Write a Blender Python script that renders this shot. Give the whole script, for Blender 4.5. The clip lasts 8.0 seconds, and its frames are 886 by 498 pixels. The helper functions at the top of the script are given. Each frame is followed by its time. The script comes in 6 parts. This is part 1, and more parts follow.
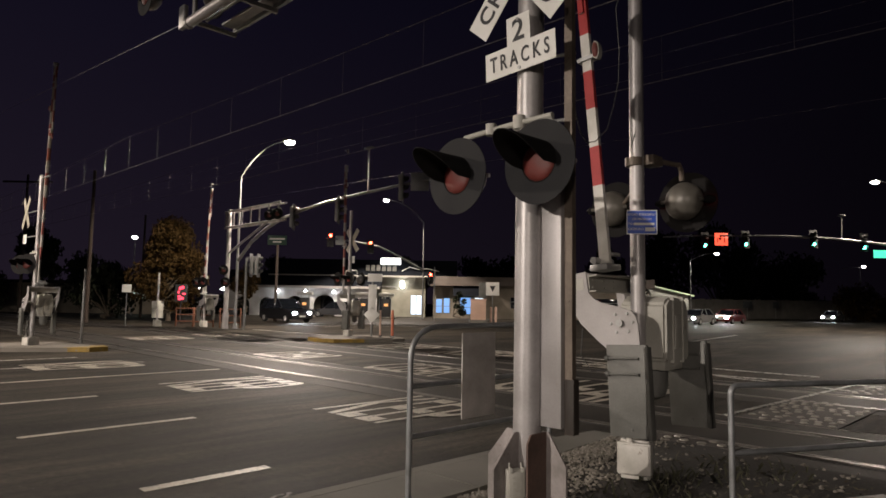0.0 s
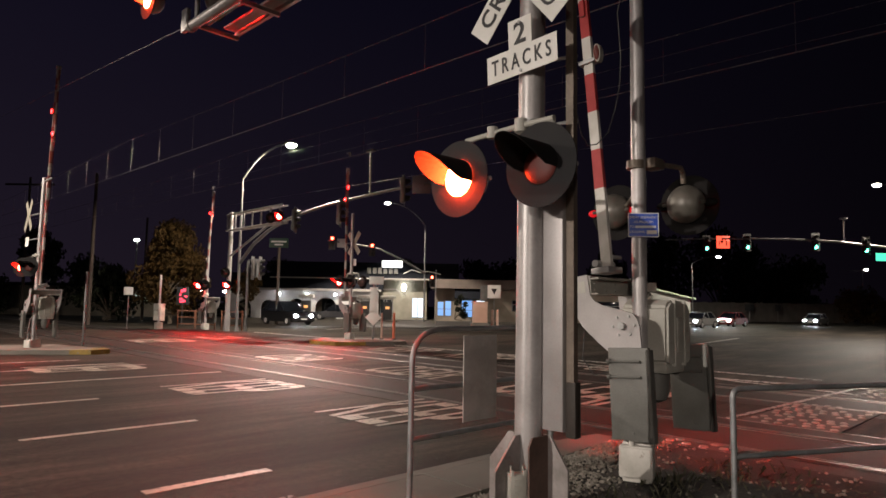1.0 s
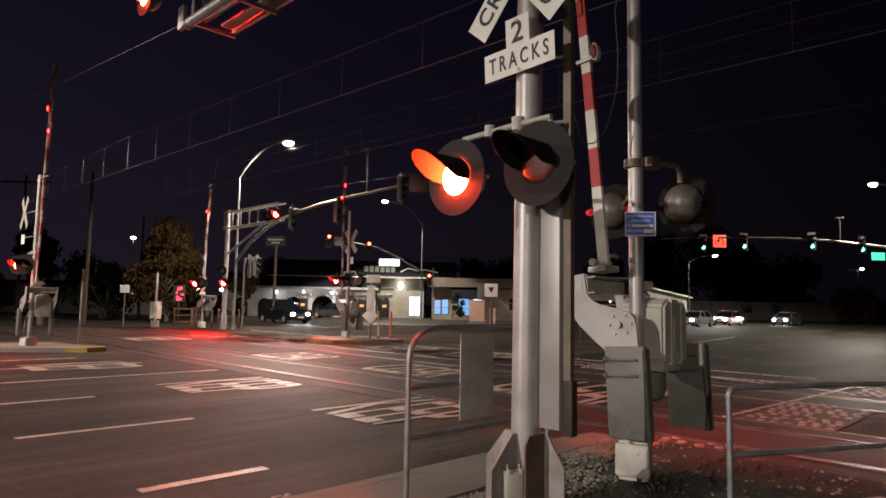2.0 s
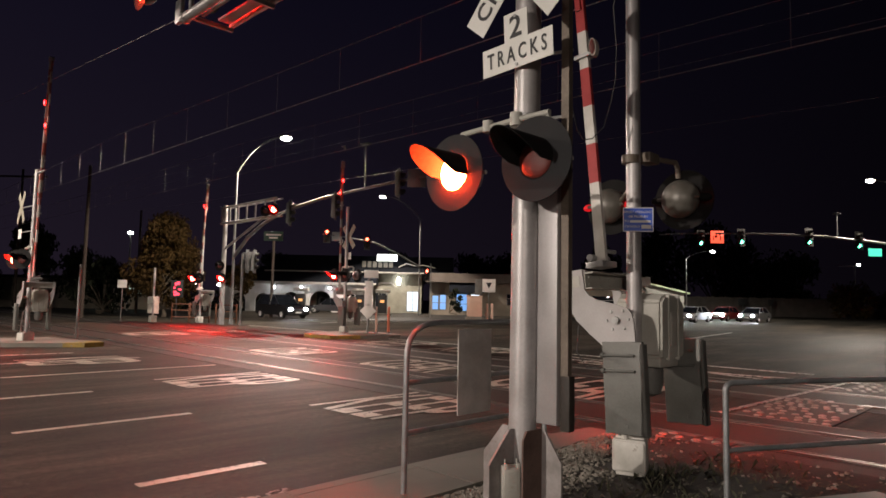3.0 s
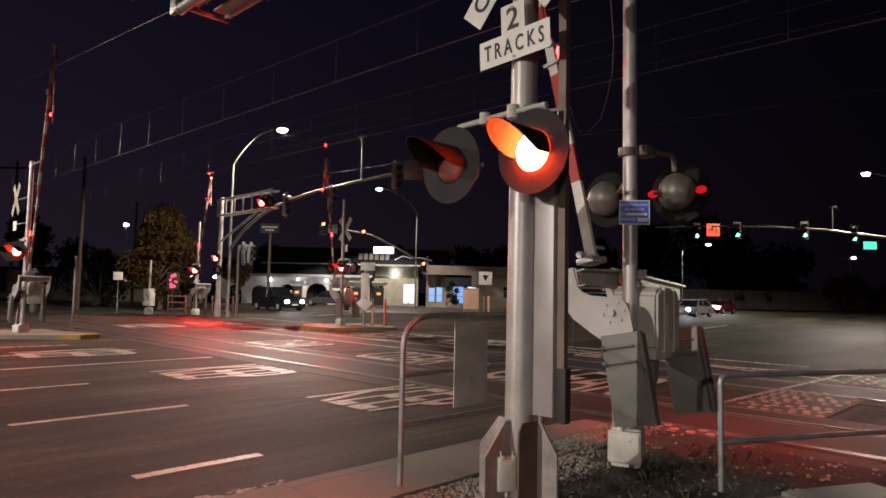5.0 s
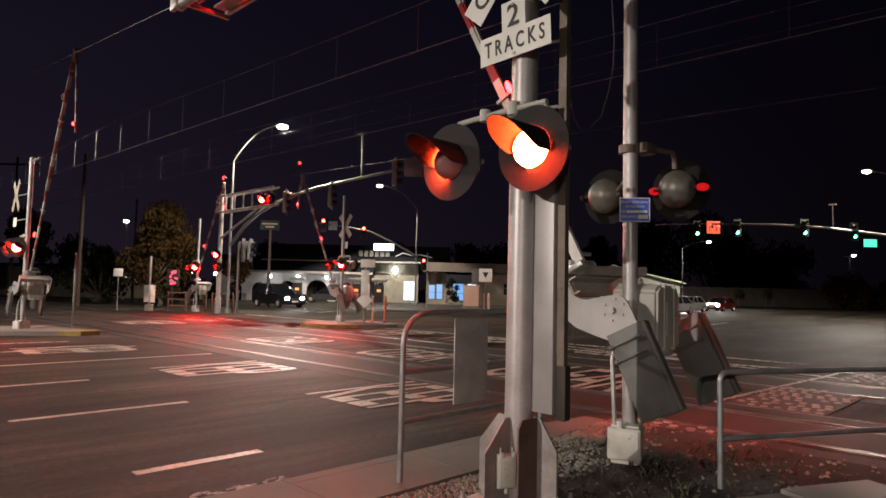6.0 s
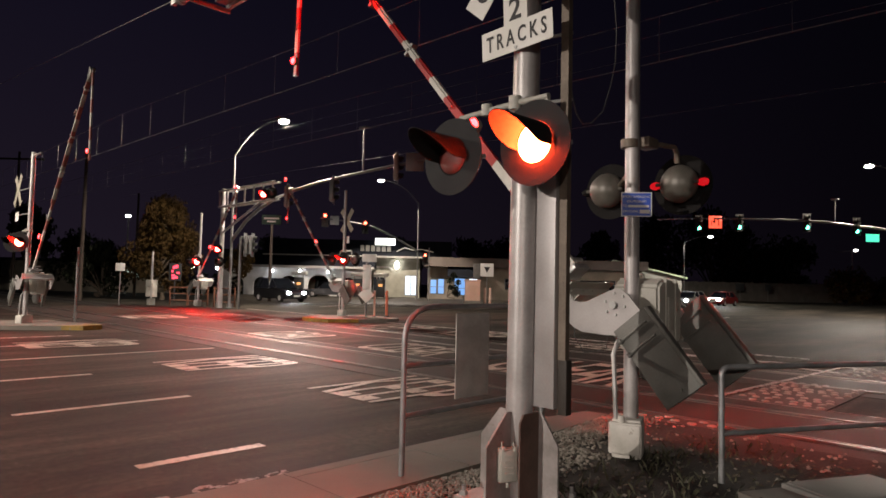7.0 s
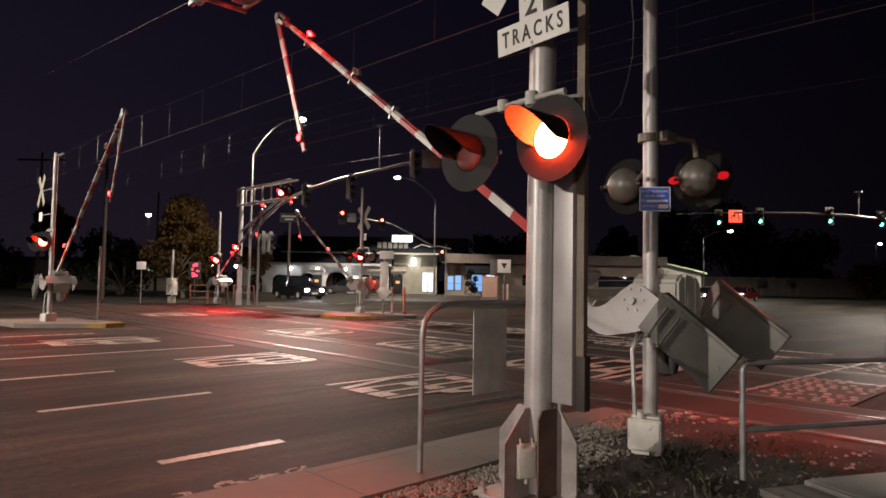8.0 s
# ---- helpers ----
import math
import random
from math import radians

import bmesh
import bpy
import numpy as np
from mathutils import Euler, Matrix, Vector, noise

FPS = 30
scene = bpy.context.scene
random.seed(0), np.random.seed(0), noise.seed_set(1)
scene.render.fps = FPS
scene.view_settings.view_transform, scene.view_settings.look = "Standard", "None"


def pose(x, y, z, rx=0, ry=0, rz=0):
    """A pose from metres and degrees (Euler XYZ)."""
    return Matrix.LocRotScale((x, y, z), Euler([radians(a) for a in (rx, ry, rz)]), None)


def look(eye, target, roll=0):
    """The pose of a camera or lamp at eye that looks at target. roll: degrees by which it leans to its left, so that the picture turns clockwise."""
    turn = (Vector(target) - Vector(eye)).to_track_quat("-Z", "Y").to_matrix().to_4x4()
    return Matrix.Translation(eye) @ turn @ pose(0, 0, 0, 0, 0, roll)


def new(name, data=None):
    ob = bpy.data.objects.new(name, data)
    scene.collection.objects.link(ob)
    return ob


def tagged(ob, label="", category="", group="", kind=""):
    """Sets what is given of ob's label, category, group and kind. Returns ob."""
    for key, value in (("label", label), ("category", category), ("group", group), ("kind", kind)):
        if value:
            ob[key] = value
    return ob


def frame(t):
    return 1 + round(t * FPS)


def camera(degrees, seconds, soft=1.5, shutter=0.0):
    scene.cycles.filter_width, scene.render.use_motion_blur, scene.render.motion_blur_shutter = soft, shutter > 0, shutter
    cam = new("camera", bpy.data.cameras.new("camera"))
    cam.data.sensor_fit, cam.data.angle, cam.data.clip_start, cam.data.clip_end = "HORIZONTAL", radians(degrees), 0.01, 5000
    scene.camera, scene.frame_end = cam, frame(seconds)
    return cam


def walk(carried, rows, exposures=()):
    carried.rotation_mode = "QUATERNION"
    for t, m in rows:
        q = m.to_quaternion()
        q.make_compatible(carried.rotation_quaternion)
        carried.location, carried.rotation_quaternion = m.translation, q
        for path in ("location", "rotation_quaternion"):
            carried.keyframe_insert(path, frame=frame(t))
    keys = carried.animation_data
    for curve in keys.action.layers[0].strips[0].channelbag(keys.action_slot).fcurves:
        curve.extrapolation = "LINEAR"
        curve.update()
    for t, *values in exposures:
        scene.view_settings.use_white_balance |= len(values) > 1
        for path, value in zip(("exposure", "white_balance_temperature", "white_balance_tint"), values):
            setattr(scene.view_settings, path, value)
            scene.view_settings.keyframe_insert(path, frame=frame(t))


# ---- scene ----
# The places are in metres along the road (x) and along the tracks (y); the eye stands at x = y = 0.
EYE = (0.0, 0.0, 1.6)


def aim(yaw, pitch, roll):
    h, p = radians(45 - yaw), radians(pitch)
    d = Vector((math.cos(h) * math.cos(p), math.sin(h) * math.cos(p), math.sin(p)))
    return look(EYE, Vector(EYE) + d * 10, roll)


cam = camera(69, 8.0, soft=1.6)
walk(cam, [(t, aim(y, p, r)) for t, y, p, r in (
    (0.0, 0.0, 4.85, 0.9), (0.5, -0.041, 4.9, 0.92), (1.0, -0.14, 5.096, 0.938), (1.5, -0.023, 5.068, 0.975),
    (3.0, 0.32, 4.555, 1.1), (3.5, 0.411, 4.345, 1.114), (4.0, 0.523, 4.187, 1.136), (4.5, 0.612, 4.036, 1.121),
    (6.0, 0.635, 3.63, 1.243), (6.5, 0.568, 3.46, 1.27), (7.0, 0.508, 3.155, 1.27), (7.5, 0.002, 3.011, 1.202),
    (8.0, -0.993, 2.819, 0.944))])

# ---------------------------------------------------------------- night sky
world = bpy.data.worlds.new("night")
scene.world = world
world.use_nodes = True
wn, wl = world.node_tree.nodes, world.node_tree.links
wn.clear()
w_out, w_bg = wn.new("ShaderNodeOutputWorld"), wn.new("ShaderNodeBackground")
w_tc, w_sep, w_ramp = wn.new("ShaderNodeTexCoord"), wn.new("ShaderNodeSeparateXYZ"), wn.new("ShaderNodeValToRGB")
wl.new(w_tc.outputs["Generated"], w_sep.inputs[0])
wl.new(w_sep.outputs["Z"], w_ramp.inputs[0])
w_ramp.color_ramp.elements[0].position, w_ramp.color_ramp.elements[0].color = 0.0, (0.0072, 0.0050, 0.0088, 1)
w_ramp.color_ramp.elements[1].position, w_ramp.color_ramp.elements[1].color = 0.45, (0.0028, 0.0023, 0.0061, 1)
# the glow of the town lies towards +y and fades towards +x
w_dot, w_rng, w_mul = wn.new("ShaderNodeVectorMath"), wn.new("ShaderNodeMapRange"), wn.new("ShaderNodeMix")
w_dot.operation = "DOT_PRODUCT"
w_dot.inputs[1].default_value = (-0.7071, 0.7071, 0.0)
wl.new(w_tc.outputs["Generated"], w_dot.inputs[0])
wl.new(w_dot.outputs["Value"], w_rng.inputs["Value"])
for key, value in (("From Min", -0.6), ("From Max", 0.6), ("To Min", 0.30), ("To Max", 1.7)):
    w_rng.inputs[key].default_value = value
w_mul.data_type, w_mul.blend_type = "RGBA", "MULTIPLY"
w_mul.inputs[0].default_value = 1.0
wl.new(w_ramp.outputs[0], w_mul.inputs[6])
wl.new(w_rng.outputs[0], w_mul.inputs[7])
wl.new(w_mul.outputs[2], w_bg.inputs["Color"])
w_bg.inputs["Strength"].default_value = 1.0
wl.new(w_bg.outputs[0], w_out.inputs[0])
scene.view_settings.exposure = 0.07

RED_POWER = 1400.0


# ---------------------------------------------------------------- materials
def material(name, base, rough=0.6, metal=0.0, grain=40.0, vary=0.25, bump=0.15, stain=1.5, stain_amount=0.25, coat=0.0, wear=None):
    m = bpy.data.materials.new(name)
    m.use_nodes = True
    n, l = m.node_tree.nodes, m.node_tree.links
    b = n["Principled BSDF"]
    tc = n.new("ShaderNodeTexCoord")
    fine, broad = n.new("ShaderNodeTexNoise"), n.new("ShaderNodeTexNoise")
    fine.inputs["Scale"].default_value, fine.inputs["Detail"].default_value = grain, 6.0
    broad.inputs["Scale"].default_value, broad.inputs["Detail"].default_value = stain, 4.0
    for k in (fine, broad):
        l.new(tc.outputs["Object"], k.inputs["Vector"])
    mix = n.new("ShaderNodeMix")
    mix.data_type = "RGBA"
    lo = [c * (1 - vary) for c in base]
    hi = [min(1.0, c * (1 + vary)) for c in base]
    mix.inputs[6].default_value, mix.inputs[7].default_value = (*lo, 1), (*hi, 1)
    l.new(fine.outputs["Fac"], mix.inputs[0])
    mul = n.new("ShaderNodeMix")
    mul.data_type, mul.blend_type = "RGBA", "MULTIPLY"
    ramp = n.new("ShaderNodeValToRGB")
    ramp.color_ramp.elements[0].position, ramp.color_ramp.elements[1].position = 0.35, 0.65
    dark = 1 - stain_amount
    ramp.color_ramp.elements[0].color = (dark, dark, dark * 0.97, 1)
    ramp.color_ramp.elements[1].color = (1, 1, 1, 1)
    l.new(broad.outputs["Fac"], ramp.inputs[0])
    mul.inputs[0].default_value = 1.0
    l.new(mix.outputs[2], mul.inputs[6])
    l.new(ramp.outputs[0], mul.inputs[7])
    last = mul.outputs[2]
    if wear:
        worn, wr = n.new("ShaderNodeTexNoise"), n.new("ShaderNodeValToRGB")
        worn.inputs["Scale"].default_value, worn.inputs["Detail"].default_value = wear[1], 8.0
        l.new(tc.outputs["Object"], worn.inputs["Vector"])
        wr.color_ramp.elements[0].position, wr.color_ramp.elements[1].position = wear[2], wear[2] + 0.08
        l.new(worn.outputs["Fac"], wr.inputs[0])
        wm = n.new("ShaderNodeMix")
        wm.data_type = "RGBA"
        l.new(wr.outputs[0], wm.inputs[0])
        l.new(last, wm.inputs[6])
        wm.inputs[7].default_value = (*wear[0], 1)
        last = wm.outputs[2]
    l.new(last, b.inputs["Base Color"])
    rr = n.new("ShaderNodeMapRange")
    rr.inputs["To Min"].default_value, rr.inputs["To Max"].default_value = max(0.03, rough - 0.12), min(1.0, rough + 0.12)
    l.new(broad.outputs["Fac"], rr.inputs["Value"])
    l.new(rr.outputs[0], b.inputs["Roughness"])
    b.inputs["Metallic"].default_value = metal
    b.inputs["Coat Weight"].default_value = coat
    if bump:
        bp = n.new("ShaderNodeBump")
        bp.inputs["Strength"].default_value, bp.inputs["Distance"].default_value = bump, 0.01
        l.new(fine.outputs["Fac"], bp.inputs["Height"])
        l.new(bp.outputs[0], b.inputs["Normal"])
    return m


def glow(name, color, strength):
    m = bpy.data.materials.new(name)
    m.use_nodes = True
    b = m.node_tree.nodes["Principled BSDF"]
    b.inputs["Base Color"].default_value = (*[0.2 * c for c in color], 1)
    b.inputs["Emission Color"].default_value = (*color, 1)
    b.inputs["Emission Strength"].default_value = strength
    return m


def glass(name, tint, rough=0.05):
    m = bpy.data.materials.new(name)
    m.use_nodes = True
    b = m.node_tree.nodes["Principled BSDF"]
    b.inputs["Base Color"].default_value = (*tint, 1)
    b.inputs["Roughness"].default_value = rough
    b.inputs["Coat Weight"].default_value = 1.0
    return m


ASPHALT = material("asphalt", (0.072, 0.065, 0.056), 0.68, grain=220, vary=0.45, bump=0.5, stain=0.35, stain_amount=0.35)
n, l = ASPHALT.node_tree.nodes, ASPHALT.node_tree.links
b = n["Principled BSDF"]
tc = n.new("ShaderNodeTexCoord")
last = b.inputs["Base Color"].links[0].from_socket
for scale, size, lo, hi, dark in (((0.04, 0.9, 1), 1.0, 0.38, 0.62, 0.55), ((0.35, 0.7, 1), 0.6, 0.40, 0.58, 0.52), ((0.25, 1.6, 1), 2.2, 0.42, 0.56, 0.72), ((1, 1, 1), 14.0, 0.40, 0.60, 0.72)):
    mp, nz, rp, mx = n.new("ShaderNodeMapping"), n.new("ShaderNodeTexNoise"), n.new("ShaderNodeValToRGB"), n.new("ShaderNodeMix")
    mp.inputs["Scale"].default_value = scale
    nz.inputs["Scale"].default_value, nz.inputs["Detail"].default_value = size, 5.0
    l.new(tc.outputs["Object"], mp.inputs[0])
    l.new(mp.outputs[0], nz.inputs["Vector"])
    rp.color_ramp.elements[0].position, rp.color_ramp.elements[1].position = lo, hi
    rp.color_ramp.elements[0].color = (dark, dark, dark, 1)
    rp.color_ramp.elements[1].color = (1.15, 1.13, 1.1, 1)
    l.new(nz.outputs["Fac"], rp.inputs[0])
    mx.data_type, mx.blend_type = "RGBA", "MULTIPLY"
    mx.inputs[0].default_value = 1.0
    l.new(last, mx.inputs[6])
    l.new(rp.outputs[0], mx.inputs[7])
    last = mx.outputs[2]
vor, vr, vm = n.new("ShaderNodeTexVoronoi"), n.new("ShaderNodeValToRGB"), n.new("ShaderNodeMix")
vor.inputs["Scale"].default_value = 5.0
l.new(tc.outputs["Object"], vor.inputs["Vector"])
l.new(vor.outputs["Distance"], vr.inputs[0])
vr.color_ramp.elements[0].position, vr.color_ramp.elements[0].color = 0.035, (1, 1, 1, 1)
vr.color_ramp.elements[1].position, vr.color_ramp.elements[1].color = 0.06, (0, 0, 0, 1)
vm.data_type = "RGBA"
l.new(vr.outputs[0], vm.inputs[0])
l.new(last, vm.inputs[6])
vm.inputs[7].default_value = (0.13, 0.125, 0.115, 1)
l.new(vm.outputs[2], b.inputs["Base Color"])
CONCRETE = material("concrete", (0.15, 0.142, 0.122), 0.8, grain=90, vary=0.2, bump=0.3, stain=1.2, stain_amount=0.3)
PANEL = material("crossing_panel", (0.052, 0.047, 0.042), 0.62, grain=120, vary=0.35, bump=0.4, stain=0.8, stain_amount=0.35)
for k, amount in ((ASPHALT, 0.10), (PANEL, 0.10)):
    k.node_tree.nodes["Principled BSDF"].inputs["Specular IOR Level"].default_value = amount
PAINT_WHITE = material("road_paint_white", (0.56, 0.51, 0.43), 0.52, grain=60, vary=0.15, bump=0.15, stain=3, stain_amount=0.25, wear=((0.09, 0.085, 0.08), 14.0, 0.57))
PAINT_FADED = material("road_paint_faded", (0.52, 0.50, 0.46), 0.5, grain=60, vary=0.2, bump=0.15, stain=3, stain_amount=0.3, wear=((0.08, 0.075, 0.07), 9.0, 0.5))
PAINT_YELLOW = material("kerb_paint_yellow", (0.34, 0.22, 0.04), 0.6, grain=50, vary=0.2, stain=3, stain_amount=0.4, wear=((0.2, 0.18, 0.15), 8.0, 0.6))
RAIL_STEEL = material("rail_steel", (0.24, 0.22, 0.20), 0.42, 1.0, grain=60, vary=0.2, bump=0.05, stain=4, stain_amount=0.3)
RUBBER = material("flangeway_rubber", (0.018, 0.017, 0.016), 0.7, grain=80, bump=0.3)
GALV = material("galvanised_steel", (0.46, 0.46, 0.46), 0.42, 0.65, grain=30, vary=0.16, bump=0.06, stain=5, stain_amount=0.25)
ALU = material("mast_aluminium", (0.44, 0.42, 0.42), 0.42, 0.35, grain=45, vary=0.14, bump=0.05, stain=3, stain_amount=0.28, wear=((0.3, 0.27, 0.23), 6.0, 0.66))
HOUSING = material("weathered_lamp_housing", (0.15, 0.138, 0.12), 0.42, 0.2, grain=60, vary=0.15, bump=0.08, stain=4, stain_amount=0.35)
ALU_PAINT = material("aluminium_paint", (0.40, 0.38, 0.38), 0.45, 0.3, grain=60, vary=0.1, bump=0.08, stain=2.5, stain_amount=0.22, wear=((0.25, 0.2, 0.15), 7.0, 0.68))
CHANNEL = material("weathered_channel_steel", (0.19, 0.155, 0.125), 0.55, 0.35, grain=40, vary=0.3, bump=0.15, stain=4, stain_amount=0.35)
GUSSET = material("rust_stained_plate", (0.34, 0.31, 0.30), 0.6, 0.2, grain=40, vary=0.2, bump=0.1, stain=4, stain_amount=0.4, wear=((0.13, 0.075, 0.055), 5.0, 0.66))
# rust brown, darkened further for a face that turns from the lamps
RUST_SHADE_PLATE = material("rust_plate_with_shade", (0.12, 0.075, 0.06), 0.7, 0.1, grain=30, vary=0.3, bump=0.15, stain=5, stain_amount=0.4)
# duller white and red for the arms of the farther gates
ARM_WHITE_DULL = material("dull_white_sheeting", (0.40, 0.38, 0.36), 0.55, grain=40, vary=0.15, bump=0.03, stain=3, stain_amount=0.35)
ARM_RED_DULL = material("dull_red_sheeting", (0.24, 0.07, 0.06), 0.55, grain=40, vary=0.15, bump=0.03, stain=3, stain_amount=0.35)
GREY_BOX = material("grey_cabinet_paint", (0.42, 0.41, 0.37), 0.5, 0.0, grain=50, vary=0.1, bump=0.08, stain=3, stain_amount=0.25, wear=((0.2, 0.17, 0.13), 9.0, 0.69))
WEIGHT = material("counterweight_paint", (0.15, 0.15, 0.14), 0.55, 0.2, grain=50, vary=0.15, bump=0.15, stain=3, stain_amount=0.3)
BLACK = material("black_paint", (0.03, 0.03, 0.032), 0.55, grain=60, vary=0.3, bump=0.08, stain=4, stain_amount=0.25)
DISC_BLACK = material("weathered_black_disc", (0.0085, 0.0085, 0.0102), 0.85, grain=50, vary=0.3, bump=0.1, stain=4, stain_amount=0.35)
SIGN_WHITE = material("sign_white", (0.72, 0.71, 0.68), 0.45, grain=30, vary=0.05, bump=0.0, stain=3, stain_amount=0.1)
SIGN_BLUE = material("sign_blue", (0.028, 0.09, 0.52), 0.4, grain=30, vary=0.06, bump=0.0, stain=4, stain_amount=0.12)
SIGN_GREEN = material("sign_green", (0.012, 0.06, 0.035), 0.5, grain=30, vary=0.06, bump=0.0, stain=4, stain_amount=0.15)
# darker, yellower white for the crossbuck blades on the gates
SIGN_DULL = material("dull_sign_white", (0.36, 0.33, 0.27), 0.6, grain=30, vary=0.12, bump=0.0, stain=3, stain_amount=0.25)
BASE_PAINT = material("pale_base_paint", (0.58, 0.56, 0.52), 0.5, grain=50, vary=0.1, bump=0.08, stain=4, stain_amount=0.3, wear=((0.2, 0.16, 0.12), 10.0, 0.66))
LETTER_BLACK = material("letter_black", (0.02, 0.02, 0.022), 0.5, grain=30, vary=0.1, bump=0.0)
ARM_WHITE = material("arm_white_sheeting", (0.66, 0.64, 0.60), 0.4, grain=40, vary=0.08, bump=0.03, stain=4, stain_amount=0.2)
ARM_RED = material("arm_red_sheeting", (0.42, 0.03, 0.03), 0.4, grain=40, vary=0.12, bump=0.03, stain=4, stain_amount=0.2)
RAILING = material("railing_galvanised", (0.30, 0.31, 0.32), 0.45, 0.6, grain=60, vary=0.2, bump=0.1, stain=6, stain_amount=0.3)
# dark soil, its colour deepened further to hold the shade over the bed
SOIL = material("dark_soil_with_shade", (0.021, 0.017, 0.013), 0.95, grain=25, vary=0.6, bump=0.9, stain=2, stain_amount=0.5)
LENS_DULL = material("unlit_red_lens", (0.13, 0.020, 0.015), 0.55, grain=120, vary=0.25, bump=0.3, stain=8, stain_amount=0.2, coat=0.4)
HOOD_BLACK = material("hood_black_paint", (0.017, 0.016, 0.016), 0.85, grain=60, vary=0.3, bump=0.05, stain=4, stain_amount=0.25)
HOOD_BLACK.node_tree.nodes["Principled BSDF"].inputs["Specular IOR Level"].default_value = 0.1
LENS_LIT = glow("lit_red_lens", (1.0, 0.040, 0.008), RED_POWER)
LENS_AWAY = glow("lit_red_lens_clear", (1.0, 0.016, 0.002), 2300.0)
OVER_LIT = glow("lit_red_lens_overhead", (1.0, 0.010, 0.006), 420.0)
FAR_LIT = glow("lit_red_lens_far", (1.0, 0.004, 0.003), 2200.0)
LEFT_LIT = glow("lit_red_lens_dim", (1.0, 0.012, 0.006), 600.0)
NEAR_ARM_LIT = glow("lit_arm_lamp_near", (1.0, 0.0020, 0.0023), 260.0)
PEEP_LIT = glow("lit_side_glow", (1.0, 0.012, 0.02), 0.55)
ARM_LIT = glow("lit_arm_lamp", (1.0, 0.0035, 0.004), 150.0)


# ---------------------------------------------------------------- mesh helpers
def part(name, bm, mats, parent=None, label="", m=None, smooth=True):
    me = bpy.data.meshes.new(name)
    bmesh.ops.recalc_face_normals(bm, faces=bm.faces)
    bm.to_mesh(me)
    bm.free()
    for k in (mats if isinstance(mats, (list, tuple)) else [mats]):
        me.materials.append(k)
    if smooth:
        me.shade_smooth()
        me.set_sharp_from_angle(angle=radians(35))
    ob = new(name, me)
    if parent:
        ob.parent = parent
    if m:
        ob.matrix_basis = m
    if label:
        tagged(ob, label)
    return ob


def thing(name, label, category, m=None, group="", kind=""):
    return_ob = tagged(new(name), label, category, group, kind)
    return_ob.empty_display_size = 0.2
    if m:
        return_ob.matrix_basis = m
    return return_ob


def box(bm, x0, x1, y0, y1, z0, z1, bevel=0.0, m=None, mat=0):
    g = bmesh.ops.create_cube(bm, size=1.0, matrix=pose((x0 + x1) / 2, (y0 + y1) / 2, (z0 + z1) / 2) @ Matrix.Diagonal((abs(x1 - x0), abs(y1 - y0), abs(z1 - z0), 1)))
    vs = g["verts"]
    if bevel:
        r = bmesh.ops.bevel(bm, geom=list({e for v in vs for e in v.link_edges}), offset=bevel, segments=2, affect="EDGES", profile=0.5)
        vs = list({v for f in r["faces"] for v in f.verts} | {v for v in vs if v.is_valid})
        vs = list({w for v in vs for f in v.link_faces for w in f.verts})
    for f in {f for v in vs for f in v.link_faces}:
        f.material_index = mat
    if m:
        bmesh.ops.transform(bm, matrix=m, verts=vs)
    return bm


def rod(bm, p0, p1, r0, r1=None, seg=16, caps=True, mat=0):
    p0, p1 = Vector(p0), Vector(p1)
    d = p1 - p0
    m = Matrix.Translation((p0 + p1) / 2) @ d.to_track_quat("Z", "Y").to_matrix().to_4x4()
    g = bmesh.ops.create_cone(bm, cap_ends=caps, segments=seg, radius1=r0, radius2=r0 if r1 is None else r1, depth=d.length, matrix=m)
    for f in {f for v in g["verts"] for f in v.link_faces}:
        f.material_index = mat
    return bm


def tube(bm, pts, r, seg=10, mat=0):
    """A bent pipe through the points."""
    pts = [Vector(p) for p in pts]
    rings, up = [], None
    for i, p in enumerate(pts):
        d = (pts[min(i + 1, len(pts) - 1)] - pts[max(i - 1, 0)]).normalized()
        if up is None:
            up = d.orthogonal().normalized()
        up = (up - d * up.dot(d)).normalized()
        side = d.cross(up)
        rr = r[i] if isinstance(r, (list, tuple)) else r
        rings.append([bm.verts.new(p + (up * math.cos(a) + side * math.sin(a)) * rr) for a in (2 * math.pi * k / seg for k in range(seg))])
    for a, b in zip(rings, rings[1:]):
        for k in range(seg):
            bm.faces.new((a[k], a[(k + 1) % seg], b[(k + 1) % seg], b[k])).material_index = mat
    bm.faces.new(rings[0][::-1]).material_index = mat
    bm.faces.new(rings[-1]).material_index = mat
    return bm


def prism(bm, outline, lo, hi, axis="x", mat=0):
    """An outline in the plane across the axis, from lo to hi along it."""
    def at(u, v, w):
        return {"x": (w, u, v), "y": (u, w, v), "z": (u, v, w)}[axis]
    a = [bm.verts.new(at(u, v, lo)) for u, v in outline]
    b = [bm.verts.new(at(u, v, hi)) for u, v in outline]
    n = len(outline)
    fs = [bm.faces.new(a[::-1]), bm.faces.new(b)]
    fs += [bm.faces.new((a[i], a[(i + 1) % n], b[(i + 1) % n], b[i])) for i in range(n)]
    for f in fs:
        f.material_index = mat
    return bm


def arc(c0, p0, p1, n=6):
    """Points of a rounded corner from p0 to p1 about the corner c0."""
    c0, p0, p1 = Vector(c0), Vector(p0), Vector(p1)
    return [p0 * (1 - t) ** 2 + c0 * 2 * t * (1 - t) + p1 * t * t for t in (k / n for k in range(n + 1))]


